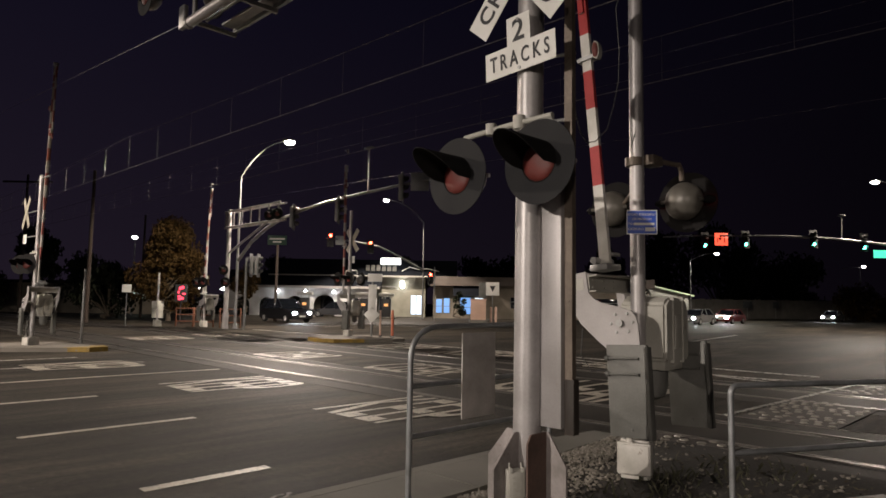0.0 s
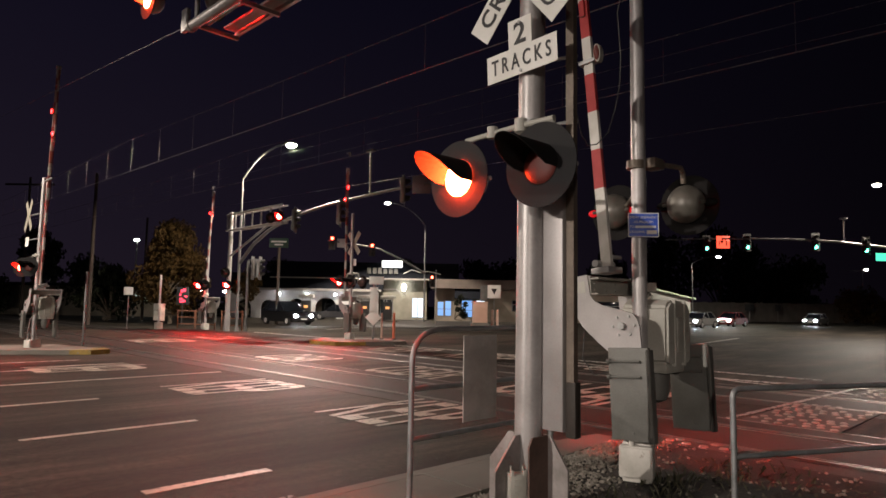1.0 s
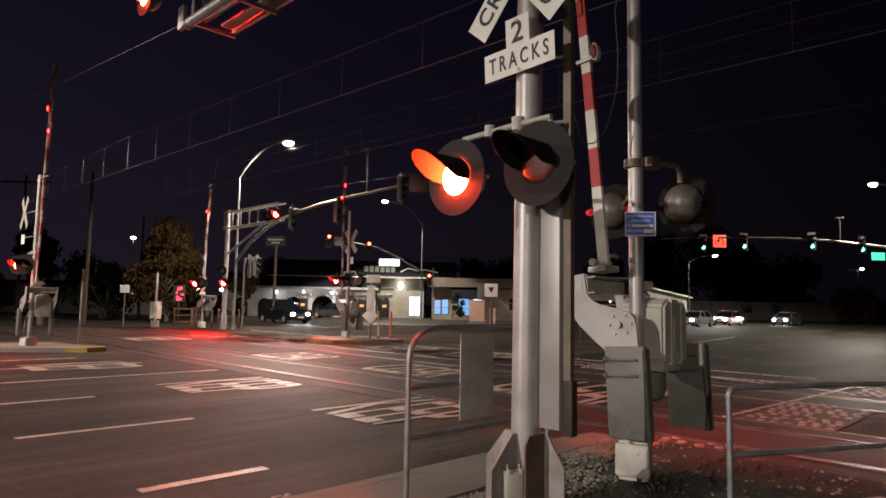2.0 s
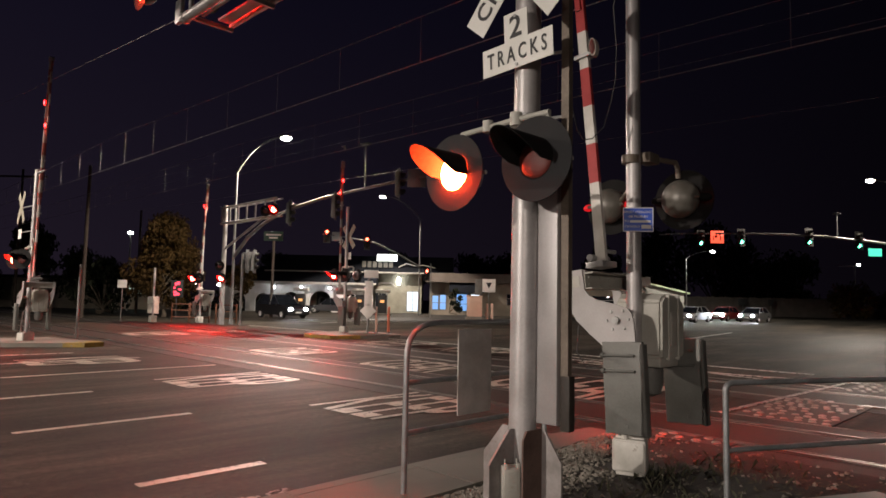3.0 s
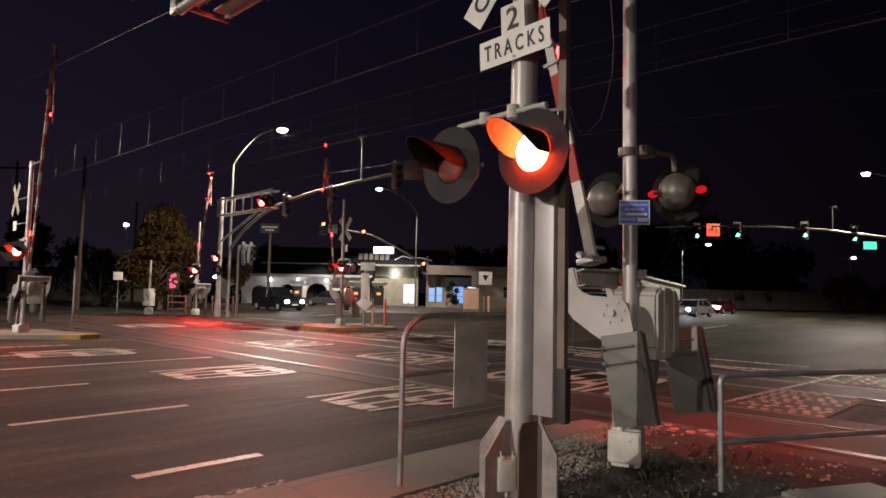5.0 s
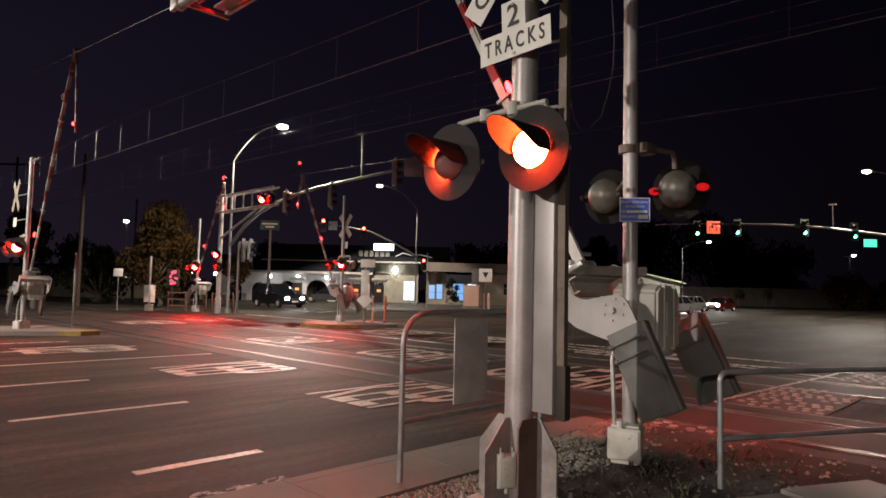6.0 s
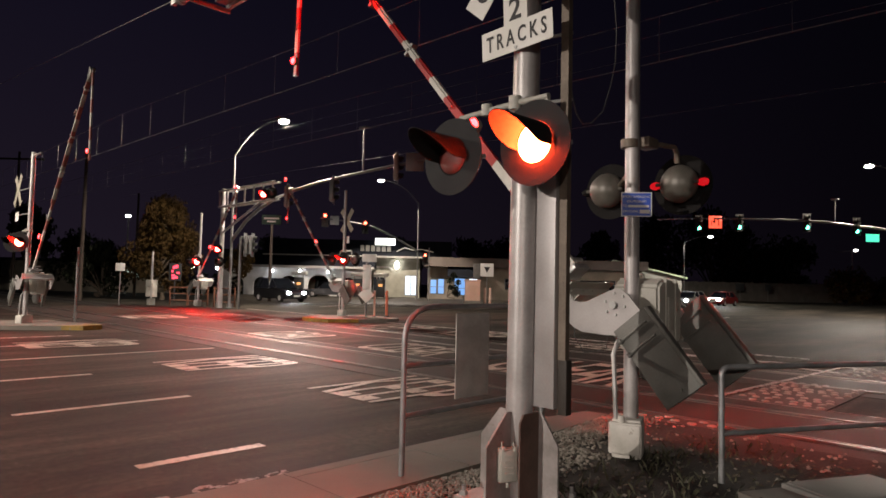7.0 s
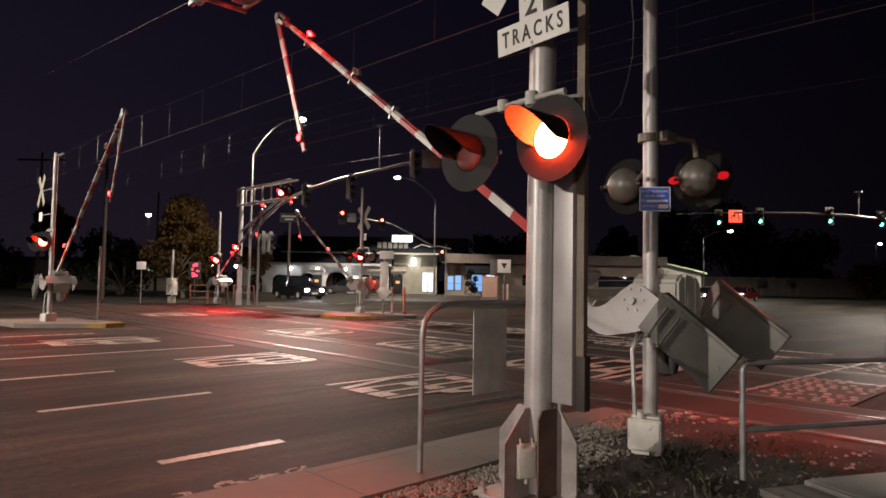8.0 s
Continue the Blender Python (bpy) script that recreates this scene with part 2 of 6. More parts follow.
def text_part(name, words, size, mat, parent, m, label="", depth=0.002, sx=1.0, offset=0.0, wide=0.0, space=1.0):
    cu = bpy.data.curves.new(name, "FONT")
    cu.body, cu.size, cu.align_x, cu.align_y, cu.extrude, cu.offset = words, size, "CENTER", "CENTER", depth, offset
    cu.resolution_u, cu.space_character = 3, space
    tmp = bpy.data.objects.new(name, cu)
    scene.collection.objects.link(tmp)
    me = bpy.data.meshes.new_from_object(tmp.evaluated_get(bpy.context.evaluated_depsgraph_get()))
    bpy.data.objects.remove(tmp)
    if wide:
        xs = [v.co.x for v in me.vertices]
        sx = wide / (max(xs) - min(xs))
    me.transform(Matrix.Diagonal((sx, 1, 1, 1)))
    me.materials.clear()
    me.materials.append(mat)
    ob = new(name, me)
    ob.parent, ob.matrix_basis = parent, m
    if label:
        tagged(ob, label)
    return ob


def ahead(right, forward, z=0.0, turn=0.0):
    """A pose by metres to the right of and along the eye's first line of sight; its x axis runs to the right."""
    return pose((right + forward) / 2 ** 0.5, (forward - right) / 2 ** 0.5, z, 0, 0, -45 + turn)


B = bmesh.new

# ---------------------------------------------------------------- ground, road and tracks
ground = tagged(part("ground", box(B(), -400, 1500, -600, 1500, -0.3, 0.0), ASPHALT, smooth=False), "dark worn asphalt of the road and the wide crossing", "road", kind="structure")


def sheet(name, label, outline, z, mat, category="marking", kind="structure", base=-0.02, parent=None):
    ob = part(name, prism(B(), outline, base, z, "z"), mat, parent, smooth=False)
    return tagged(ob, label, category, kind=kind) if parent is None else ob


def rect(a0, a1, b0, b1):
    return [(a0, b0), (a1, b0), (a1, b1), (a0, b1)]


# crossing panels between and beside the rails of both tracks
for k, centre in enumerate((8.6, 13.15)):
    track = thing("railway_track", "pair of steel rails set flush in rubber and asphalt panels", "railway track", group="tracks", kind="structure")
    part("panel", prism(B(), rect(centre - 1.35, centre + 1.35, -60, 120), -0.02, 0.006, "z"), PANEL, track, smooth=False)
    for side in (-0.74, 0.74):
        part("flangeway", prism(B(), rect(centre + side - 0.11, centre + side + 0.11, -60, 120), -0.02, 0.010, "z"), RUBBER, track, "dark rubber flangeway", smooth=False)
        bm = B()
        prism(bm, [(centre + side - 0.036, -0.1), (centre + side - 0.036, 0.018), (centre + side - 0.028, 0.024), (centre + side + 0.028, 0.024), (centre + side + 0.036, 0.018), (centre + side + 0.036, -0.1)], -60, 120, "y")
        part("rail", bm, RAIL_STEEL, track, "polished steel rail", smooth=False)
    for off in (-0.60, 0.60, 1.345):
        part("edge_strip", prism(B(), rect(centre + off - 0.011, centre + off + 0.011, -60, 120), -0.02, 0.0115, "z"), RAIL_STEEL, track, "thin steel edge of a crossing panel", smooth=False)

sidewalk = thing("pavement", "pale concrete pavement with a low kerb beside the road", "pavement", kind="structure")
random.seed(4)
for i in range(11):
    a0 = -9.0 + i * 1.32
    bm = prism(B(), [(a0 + 0.006, 3.72), (a0 + 1.314, 3.72), (a0 + 1.314, 4.42), (a0 + 0.006, 4.42)], -0.1, 0.062 + random.uniform(-0.003, 0.003), "z")
    part("slab", bm, CONCRETE, sidewalk, smooth=False)
    bm = B()
    prism(bm, [(4.43, -0.1), (4.43, 0.06), (4.58, 0.055), (4.62, 0.02), (4.62, -0.1)], a0 + 0.004, a0 + 1.316, "x")
    part("kerb_stone", bm, CONCRETE, sidewalk, smooth=False)
# ramp slabs that lead over the tracks
for i, (a0, a1) in enumerate(((5.53, 6.5), (6.51, 7.3))):
    part("slab", prism(B(), [(a0, 4.0 + 0.1 * i), (a1, 4.1 + 0.12 * i), (a1, 4.62 - 0.1 * i), (a0, 4.62)], -0.1, 0.045 - 0.02 * i, "z"), CONCRETE, sidewalk, smooth=False)

verge = sheet("ground", "dark soil bed with scattered ballast beside the masts", [(-9, 3.70), (5.5, 3.70), (5.6, 3.98), (6.4, 4.08), (7.3, 4.2), (7.45, 3.0), (7.25, 2.6), (7.22, -30), (-9, -30)], 0.035, SOIL, "soil", base=-0.1)

GRAVEL = material("pale_ballast", (0.22, 0.20, 0.17), 0.85, grain=30, vary=0.5, bump=0.3, stain=3, stain_amount=0.5)


def pebbles(count, inside, seed, z, lo, hi, name, label):
    rnd = random.Random(seed)
    verts, faces = [], []
    while count:
        a, b = inside(rnd)
        r = rnd.uniform(lo, hi)
        q = Euler((rnd.uniform(0, 3), rnd.uniform(0, 3), rnd.uniform(0, 6))).to_matrix()
        base = len(verts)
        for v in ((1, 0, 0), (-1, 0, 0), (0, 1, 0), (0, -1, 0), (0, 0, 1), (0, 0, -1)):
            v = q @ (Vector(v) * r * rnd.uniform(0.6, 1.15))
            verts.append((a + v.x, b + v.y, z + v.z * 0.7 + r * 0.25))
        for f in ((0, 2, 4), (2, 1, 4), (1, 3, 4), (3, 0, 4), (2, 0, 5), (1, 2, 5), (3, 1, 5), (0, 3, 5)):
            faces.append([base + k for k in f])
        count -= 1
    me = bpy.data.meshes.new(name)
    me.from_pydata(verts, [], faces)
    me.materials.append(GRAVEL)
    return tagged(new(name, me), label, "gravel", kind="stuff")


def gravel_bed(rnd):
    while True:
        a, b = rnd.uniform(2.2, 7.4), rnd.uniform(1.2, 4.15)
        edge = 3.68 if a < 5.5 else 3.98 + 0.1 * (a - 5.6)
        if b > edge:
            continue
        dense = max(0.012, 1.0 - abs(b - edge) * 1.5) if a > 2 else 0.2
        dense *= 0.35 + 0.65 * (noise.noise(Vector((a * 1.3, b * 1.3, 0))) * 0.5 + 0.5) * 1.4
        if rnd.random() < dense:
            return a, b


pebbles(4300, gravel_bed, 7, 0.035, 0.012, 0.034, "ballast", "loose pale grey ballast stones on dark soil")

# ---------------------------------------------------------------- road markings
for name, a0, a1, b, w, mt in (("lane_line", 1.9, 3.97, 8.70, 0.11, PAINT_WHITE), ("lane_line", 2.17, 3.35, 5.70, 0.13, PAINT_WHITE), ("lane_line", 1.55, 3.62, 11.6, 0.11, PAINT_WHITE),
                               ("lane_line", -4.2, -2.1, 8.70, 0.11, PAINT_WHITE), ("lane_line", -4.2, -2.1, 11.6, 0.11, PAINT_WHITE),
                               ("centre_line", -30, 7.1, 14.41, 0.10, PAINT_WHITE), ("centre_line", -30, 6.4, 17.15, 0.12, PAINT_FADED), ("edge_line", -30, 5.5, 19.4, 0.12, PAINT_FADED)):
    sheet(name, "worn white painted line on the asphalt", rect(a0, a1, b - w / 2, b + w / 2), 0.004, mt)


def road_word(words, a0, a1, b0, b1, mt=PAINT_WHITE):
    """Tall letters read by drivers that go along +x."""
    cu = bpy.data.curves.new("road_lettering", "FONT")
    cu.body, cu.size, cu.resolution_u, cu.offset = words, 1.0, 3, 0.008
    tmp = bpy.data.objects.new("road_lettering", cu)
    scene.collection.objects.link(tmp)
    me = bpy.data.meshes.new_from_object(tmp.evaluated_get(bpy.context.evaluated_depsgraph_get()))
    bpy.data.objects.remove(tmp)
    xs, ys = [v.co.x for v in me.vertices], [v.co.y for v in me.vertices]
    for v in me.vertices:
        u, h = (v.co.x - min(xs)) / (max(xs) - min(xs)), (v.co.y - min(ys)) / (max(ys) - min(ys))
        v.co = (a0 + h * (a1 - a0), b1 - u * (b1 - b0), 0.012)
    me.materials.clear()
    me.materials.append(mt)
    return tagged(new("road_lettering", me), "worn white word painted across the traffic lane", "road marking", "lane words", "structure")


for words, a0, a1, b0, b1 in (("KEEP", 5.55, 7.75, 6.45, 8.25), ("KEEP", 4.95, 7.15, 10.75, 12.5), ("KEEP", 3.8, 6.1, 16.0, 17.8),
                              ("CLEAR", 9.35, 12.2, 5.4, 8.5), ("CLEAR", 9.9, 11.9, 10.3, 12.9), ("CLEAR", 9.7, 11.7, 15.6, 17.9),
                              ("KEEP", 14.7, 16.9, 12.6, 15.2), ("KEEP", 14.6, 16.8, 16.6, 19.0), ("CLEAR", 14.8, 17.0, 7.4, 9.8), ("CLEAR", 12.9, 14.9, 27.0, 29.4), ("KEEP", 9.6, 11.8, 26.0, 28.3)):
    road_word(words, a0, a1, b0, b1)
for a0, b0, b1 in ((10.85, 9.0, 9.9), (15.6, 5.0, 12.0), (17.2, 4.6, 20.0), (18.1, 24, 33)):
    sheet("stop_line", "thin faded white line beside the tracks", rect(a0, a0 + 0.12, b0, b1), 0.0125, PAINT_FADED)
for a0, b0, a1, b1 in ((16.3, 3.1, 15.5, 6.8), (15.5, 6.8, 16.6, 11.3), (14.8, 2.8, 15.4, 5.9), (15.4, 5.9, 16.4, 8.5), (12.2, 16.1, 11.7, 11.5), (11.7, 11.5, 11.4, 9.4), (8.0, 8.9, 7.6, 9.6), (7.9, 9.2, 8.5, 14.2), (22, 12, 40, 15), (28, 30, 46, 32), (24, 38, 34, 30), (26, 40, 37, 31), (24.0, 34.5, 33, 40)):
    d = Vector((a1 - a0, b1 - b0)).normalized()
    nx, ny = -d.y * 0.07, d.x * 0.07
    sheet("guide_line", "long faded white guide line through the crossing", [(a0 - nx, b0 - ny), (a1 - nx, b1 - ny), (a1 + nx, b1 + ny), (a0 + nx, b0 + ny)], 0.005, PAINT_FADED)

# tactile paving: pads with pale domes on the footway over the tracks
DOME = material("pale_tactile_dome", (0.27, 0.25, 0.22), 0.5, grain=40, vary=0.2, bump=0.1, stain=6, stain_amount=0.4)
PAD = material("tactile_pad", (0.05, 0.04, 0.034), 0.7, grain=60, vary=0.3, bump=0.3, stain=2, stain_amount=0.4)
dome_mesh = bpy.data.meshes.new("dome")
bm = B()
bmesh.ops.create_cone(bm, cap_ends=True, segments=10, radius1=0.062, radius2=0.045, depth=0.02)
bm.to_mesh(dome_mesh)
bm.free()
dome_mesh.materials.append(DOME)
for a0, a1, b0, b1, na, nb in ((7.35, 7.95, 2.9, 4.05, 3, 5), (9.95, 12.6, 2.45, 3.75, 11, 7), (14.3, 16.2, 1.6, 3.4, 8, 8)):
    pad = sheet("tactile_paving", "brownish footway pad with rows of pale worn domes", [(a0, b0), (a1, b0), (a1, b1), (a0, b1)], 0.014, PAD, "tactile paving")
    rnd = random.Random(int(a0 * 10))
    for i in range(na):
        for j in range(nb):
            if rnd.random() < 0.2:
                continue
            d = new("dome", dome_mesh)
            d.parent = pad
            d.matrix_basis = pose(a0 + (i + 0.5) * (a1 - a0) / na + rnd.uniform(-0.035, 0.035), b0 + (j + 0.5 + (i % 2) * 0.3) * (b1 - b0) / (nb + 0.3), 0.02, 0, 0, rnd.uniform(0, 360))
sheet("footway_edge", "pale painted edge of the footway over the tracks", [(9.9, 3.88), (16.0, 3.58), (16.0, 3.66), (9.9, 3.97)], 0.0135, PAINT_FADED)

# ---------------------------------------------------------------- flashing lamps
BLINKS = []  # lens, pose, side of the pair, first time it lights, steady


def half_lens(bm, r, depth, seg=20):
    """A lens drum for a lamp: one face glows, the other is dull red glass."""
    bmesh.ops.create_uvsphere(bm, u_segments=seg, v_segments=10, radius=r, matrix=Matrix.Diagonal((depth / r, 1, 1, 1)))
    for f in bm.faces:
        f.material_index = 1 if f.calc_center_median().x < 0 else 0
    return bm


def flasher(parent, x, y, z, facing, phase, start=0.37, turn=0.0, size=1.0, lit=LENS_LIT, back=ALU_PAINT, label="", peep=False):
    """A crossing lamp that looks along -x (facing 0) or +x (facing 180): housing, target disc, hood and turning lens."""
    k = size
    bm = B()
    prof = [(0.0, 0.155), (0.05, 0.188), (0.10, 0.190), (0.17, 0.155), (0.22, 0.085), (0.24, 0.0)]
    rings = []
    for dx, r in prof:
        rings.append([bm.verts.new((dx * k + 0.0, r * k * math.cos(a), r * k * math.sin(a))) for a in (2 * math.pi * i / 24 for i in range(24))])
    for p, q in zip(rings, rings[1:]):
        for i in range(24):
            bm.faces.new((p[i], p[(i + 1) % 24], q[(i + 1) % 24], q[i]))
    inner = [bm.verts.new((-0.010 * k, 0.134 * k * math.cos(2 * math.pi * i / 24), 0.134 * k * math.sin(2 * math.pi * i / 24))) for i in range(24)]
    deep = [bm.verts.new((0.134 * k, v.co.y * 1.1, v.co.z * 1.1)) for v in inner]
    for i in range(24):
        j = (i + 1) % 24
        bm.faces.new((rings[0][i], rings[0][j], inner[j], inner[i])).material_index = 1
        bm.faces.new((inner[i], inner[j], deep[j], deep[i])).material_index = 1
    bm.faces.new(deep).material_index = 1
    bmesh.ops.remove_doubles(bm, verts=bm.verts, dist=0.0005)
    for sy in (-1, 1):
        rod(bm, (0.13 * k, sy * 0.17 * k, 0), (0.13 * k, sy * 0.215 * k, 0), 0.018 * k, seg=8)
    body = part("lamp_housing", bm, [back, HOOD_BLACK], parent, label or "weathered round lamp housing", pose(x, y, z, 0, 0, facing + turn))
    bm = B()
    outer = [(math.cos(2 * math.pi * i / 40) * 0.302 * k, math.sin(2 * math.pi * i / 40) * 0.302 * k) for i in range(40)]
    lo, hi = [], []
    for xx, dst in ((-0.004, lo), (0.004, hi)):
        o = [bm.verts.new((xx, u, v)) for u, v in outer]
        n = [bm.verts.new((xx, u * 0.49, v * 0.49)) for u, v in outer]
        dst += [o, n]
    for i in range(40):
        j = (i + 1) % 40
        bm.faces.new((lo[0][i], lo[0][j], lo[1][j], lo[1][i]))
        bm.faces.new((hi[0][i], hi[0][j], hi[1][j], hi[1][i]))
        bm.faces.new((lo[0][i], lo[0][j], hi[0][j], hi[0][i]))
    part("target_disc", bm, DISC_BLACK if lit == LENS_LIT else HOOD_BLACK, body, "round matt black target disc", pose(-0.006 * k, 0, 0))
    # the hood: a tapering half pipe over the lens, longer above
    bm = B()
    n = 22
    rows = []
    for thick in (0.0, 0.006):
        grid = []
        for s in range(7):
            u = s / 6
            ring = []
            for i in range(n + 1):
                ang = radians(-14 + 208 * i / n)
                reach = 0.43 * (0.28 + 0.72 * max(0.0, math.sin(max(0, min(math.pi, (ang + radians(14)) * 180 / 208)))) ** 0.8)
                r = (0.152 - thick - 0.010 * u) * k
                ring.append(bm.verts.new((-0.012 * k - u * reach * k, r * math.cos(ang), r * math.sin(ang) + 0.008 * u * reach / 0.4 * k)))
            grid.append(ring)
        for p, q in zip(grid, grid[1:]):
            for i in range(n):
                bm.faces.new((p[i], p[i + 1], q[i + 1], q[i]))
        rows.append(grid)
    for i in range(n):
        bm.faces.new((rows[0][-1][i], rows[0][-1][i + 1], rows[1][-1][i + 1], rows[1][-1][i]))
    part("hood", bm, HOOD_BLACK, body, "black lamp hood")
    lens = part("lens", half_lens(B(), 0.141 * k, 0.045 * k, 28), [LENS_DULL, lit], body, "round red lens", pose(0, 0, 0, 0, 0, 180))
    BLINKS.append((lens, (0, 0, 0), phase, start, False, 0))
    if peep:
        for sy in (-1, 1):
            # red peephole light streaking the disc, put in as glowing slits
            lens = part("side_lens", flat(half_lens(B(), 0.06 * k, 0.06 * k, 14)), [HOOD_BLACK, PEEP_LIT], body, "glowing slit for the red light beside the disc", pose(0.06 * k, sy * 0.245 * k, 0))
            BLINKS.append((lens, (0.06 * k, sy * 0.245 * k, 0), phase, start, False, 180))
    return body


def flat(bm):
    """Presses a small lens into a lying slit, for the red glow beside a disc."""
    bmesh.ops.scale(bm, vec=(1.0, 1.1, 0.7), verts=bm.verts)
    reach = max(v.co.x for v in bm.verts)
    for f in bm.faces:
        f.material_index = 1 if f.calc_center_median().x < -0.35 * reach else 0
    return bm


def tall(bm):
    """Draws a small lamp out upright into an oblong."""
    bmesh.ops.scale(bm, vec=(1.0, 0.65, 1.5), verts=bm.verts)
    return bm


def lamp_cup(bm):
    """A small cup that holds a lens of 52 mm at its mouth, 30 mm in front of its middle."""
    ring = lambda x, r: [bm.verts.new((x, r * math.cos(2 * math.pi * i / 14), r * math.sin(2 * math.pi * i / 14))) for i in range(14)]
    rings = [ring(0.035, 0.03), ring(0.03, 0.062), ring(-0.03, 0.062), ring(-0.036, 0.049), ring(0.024, 0.055)]
    for k, (p, q) in enumerate(zip(rings, rings[1:])):
        for i in range(14):
            bm.faces.new((p[i], p[(i + 1) % 14], q[(i + 1) % 14], q[i])).material_index = 1 if k == 3 else 0
    bm.faces.new(rings[0])
    bm.faces.new(rings[-1]).material_index = 1
    return bm


SWITCH = (0.77, 1.30, 1.85, 2.40, 2.92, 3.41, 3.93, 4.53, 5.08, 5.62, 6.15, 6.70, 7.25, 7.78)


def blink(lens, at, phase, start, steady, base, lead=0.0):
    """Turns the lens drum by half a turn at each change: dull side out when unlit."""
    edges = [0.37, *SWITCH]
    changes, was = [], False
    for t in sorted({start, *[e for e in edges if e > start + 0.12]}):
        lit = steady or sum(e <= t + 0.001 for e in edges) % 2 == 1 - phase
        if lit != was:
            changes.append(t)
            was = lit
    ang, rows = 180.0 + base, [(0.0, pose(*at, 0, 0, 180 + base))]
    for t in changes:
        for k in range(4):
            rows.append((t - lead + (k - 1) / FPS, pose(*at, 0, 0, ang + 60 * k)))
        ang += 180
    rows.append((8.0, pose(*at, 0, 0, ang)))
    walk(lens, rows)


# ---------------------------------------------------------------- the cantilever mast in front
MX, MY = 3.842, 2.953
mast_thing = thing("cantilever_signal", "tall aluminium cantilever mast with crossbuck, flashing lamps and finned foot", "crossing signal", pose(MX, MY, 0.03))
bm = B()
rod(bm, (0, 0, 0.05), (0.03, -0.03, 6.9), 0.101, 0.098, 32)
part("mast", bm, ALU, mast_thing)
bm = B()
box(bm, -0.33, 0.33, -0.33, 0.33, 0.0, 0.04, 0.006)
part("base_plate", bm, GUSSET, mast_thing)
# gusset plates: outline along the plate, then where it stands
for root, tip, m in ((0.09, 0.37, pose(0, 0.0, 0, 0, 0, 180)), (0.10, 0.31, pose(0.06, 0, 0, 0, 0, -90)), (-0.165, 0.052, pose(0, -0.135, 0)),
                     (0.09, 0.33, pose(0, 0.03, 0, 0, 0, 0)), (0.09, 0.33, pose(-0.03, 0, 0, 0, 0, 90))):
    bm = B()
    if root < 0:
        prism(bm, [(root, 0.04), (tip, 0.04), (tip, 0.66), (root + 0.04, 0.66), (root, 0.60)], -0.007, 0.007, "y")
    else:
        prism(bm, [(root, 0.04), (tip, 0.04), (tip, 0.44), (root + 0.06, 0.66), (root, 0.66)], -0.008, 0.008, "y")
    part("gusset", bm, RUST_SHADE_PLATE if root < 0 else GUSSET, mast_thing, "rust-brown foot plate with shade in its colour" if root < 0 else "", m)
for k in range(4):
    bm = B()
    rod(bm, (0.28, 0.28, -0.02), (0.28, 0.28, 0.11), 0.016, seg=8)
    rod(bm, (0.28, 0.28, 0.04), (0.28, 0.28, 0.07), 0.032, seg=6)
    part("anchor_bolt", bm, GALV, mast_thing, m=pose(0, 0, 0, 0, 0, 90 * k))
box_turn = pose(-0.20, -0.06, 0, 0, 0, -28) @ pose(0.22, 0.04, 0)
bm = B()
box(bm, -0.29, -0.15, -0.062, -0.009, 0.19, 0.43, 0.010)
part("junction_box", bm, GREY_BOX, mast_thing, "small grey junction box", box_turn)
bm = B()
box(bm, -0.282, -0.158, -0.074, -0.060, 0.20, 0.42, 0.006)
for x in (-0.265, -0.175):
    rod(bm, (x, -0.04, 0.42), (x, -0.04, 0.47), 0.007, seg=8)
    box(bm, x - 0.012, x + 0.012, -0.082, -0.058, 0.41, 0.445, 0.003)
rod(bm, (-0.22, -0.045, 0.155), (-0.22, -0.045, 0.195), 0.013, seg=8)
for z in (0.25, 0.29, 0.33, 0.37):
    box(bm, -0.255, -0.185, -0.0765, -0.0735, z, z + 0.012)
part("lid", bm, GREY_BOX, mast_thing, "embossed grey box lid with clips", box_turn)
# upright cable trunking and channel behind the mast
bm = B()
box(bm, 0.03, 0.10, -0.282, -0.098, 0.70, 2.75, 0.004)
part("trunking", bm, ALU_PAINT, mast_thing, "pale flat cable trunking")
bm = B()
prism(bm, [(0.07, -0.35), (0.12, -0.35), (0.12, -0.342), (0.078, -0.342), (0.078, -0.293), (0.12, -0.293), (0.12, -0.285), (0.07, -0.285)], 0.66, 6.5, "z")
for z in range(9):
    rod(bm, (0.066, -0.318, 1.0 + 0.6 * z), (0.074, -0.318, 1.0 + 0.6 * z), 0.012, seg=8)
part("channel_post", bm, CHANNEL, mast_thing, "rust-stained steel channel")
bm = B()
box(bm, 0.065, 0.14, -0.365, -0.285, 0.66, 1.05, 0.01)
part("cover_box", bm, material("brown_cover", (0.045, 0.036, 0.03), 0.7, grain=40, vary=0.3, bump=0.1), mast_thing, "dark brown cover box")
for z in (2.95, 3.45, 4.4):
    bm = B()
    rod(bm, (0.05, 0, z), (0.14, -0.34, z), 0.014, seg=8)
    rod(bm, (0, 0, z - 0.03), (0, 0, z + 0.03), 0.104, seg=24)
    part("standoff", bm, GALV, mast_thing, "steel clamp and standoff")
# lamps on a cross pipe
bm = B()
tube(bm, [(-0.02, 0.62, 2.90)] + [(-0.1, 0.55, 2.905), (-0.1, 0.0, 2.93), (-0.1, -0.30, 2.93)], 0.023, 10)
rod(bm, (-0.1, 0, 2.88), (-0.1, 0, 2.98), 0.05, seg=14)
rod(bm, (-0.1, 0.28, 2.88), (-0.1, 0.28, 2.97), 0.042, seg=14)
box(bm, -0.12, 0.0, -0.04, 0.04, 2.87, 2.97, 0.008)
tube(bm, [(-0.09, 0.52, 2.90), (-0.08, 0.52, 2.72)], 0.022, 8)
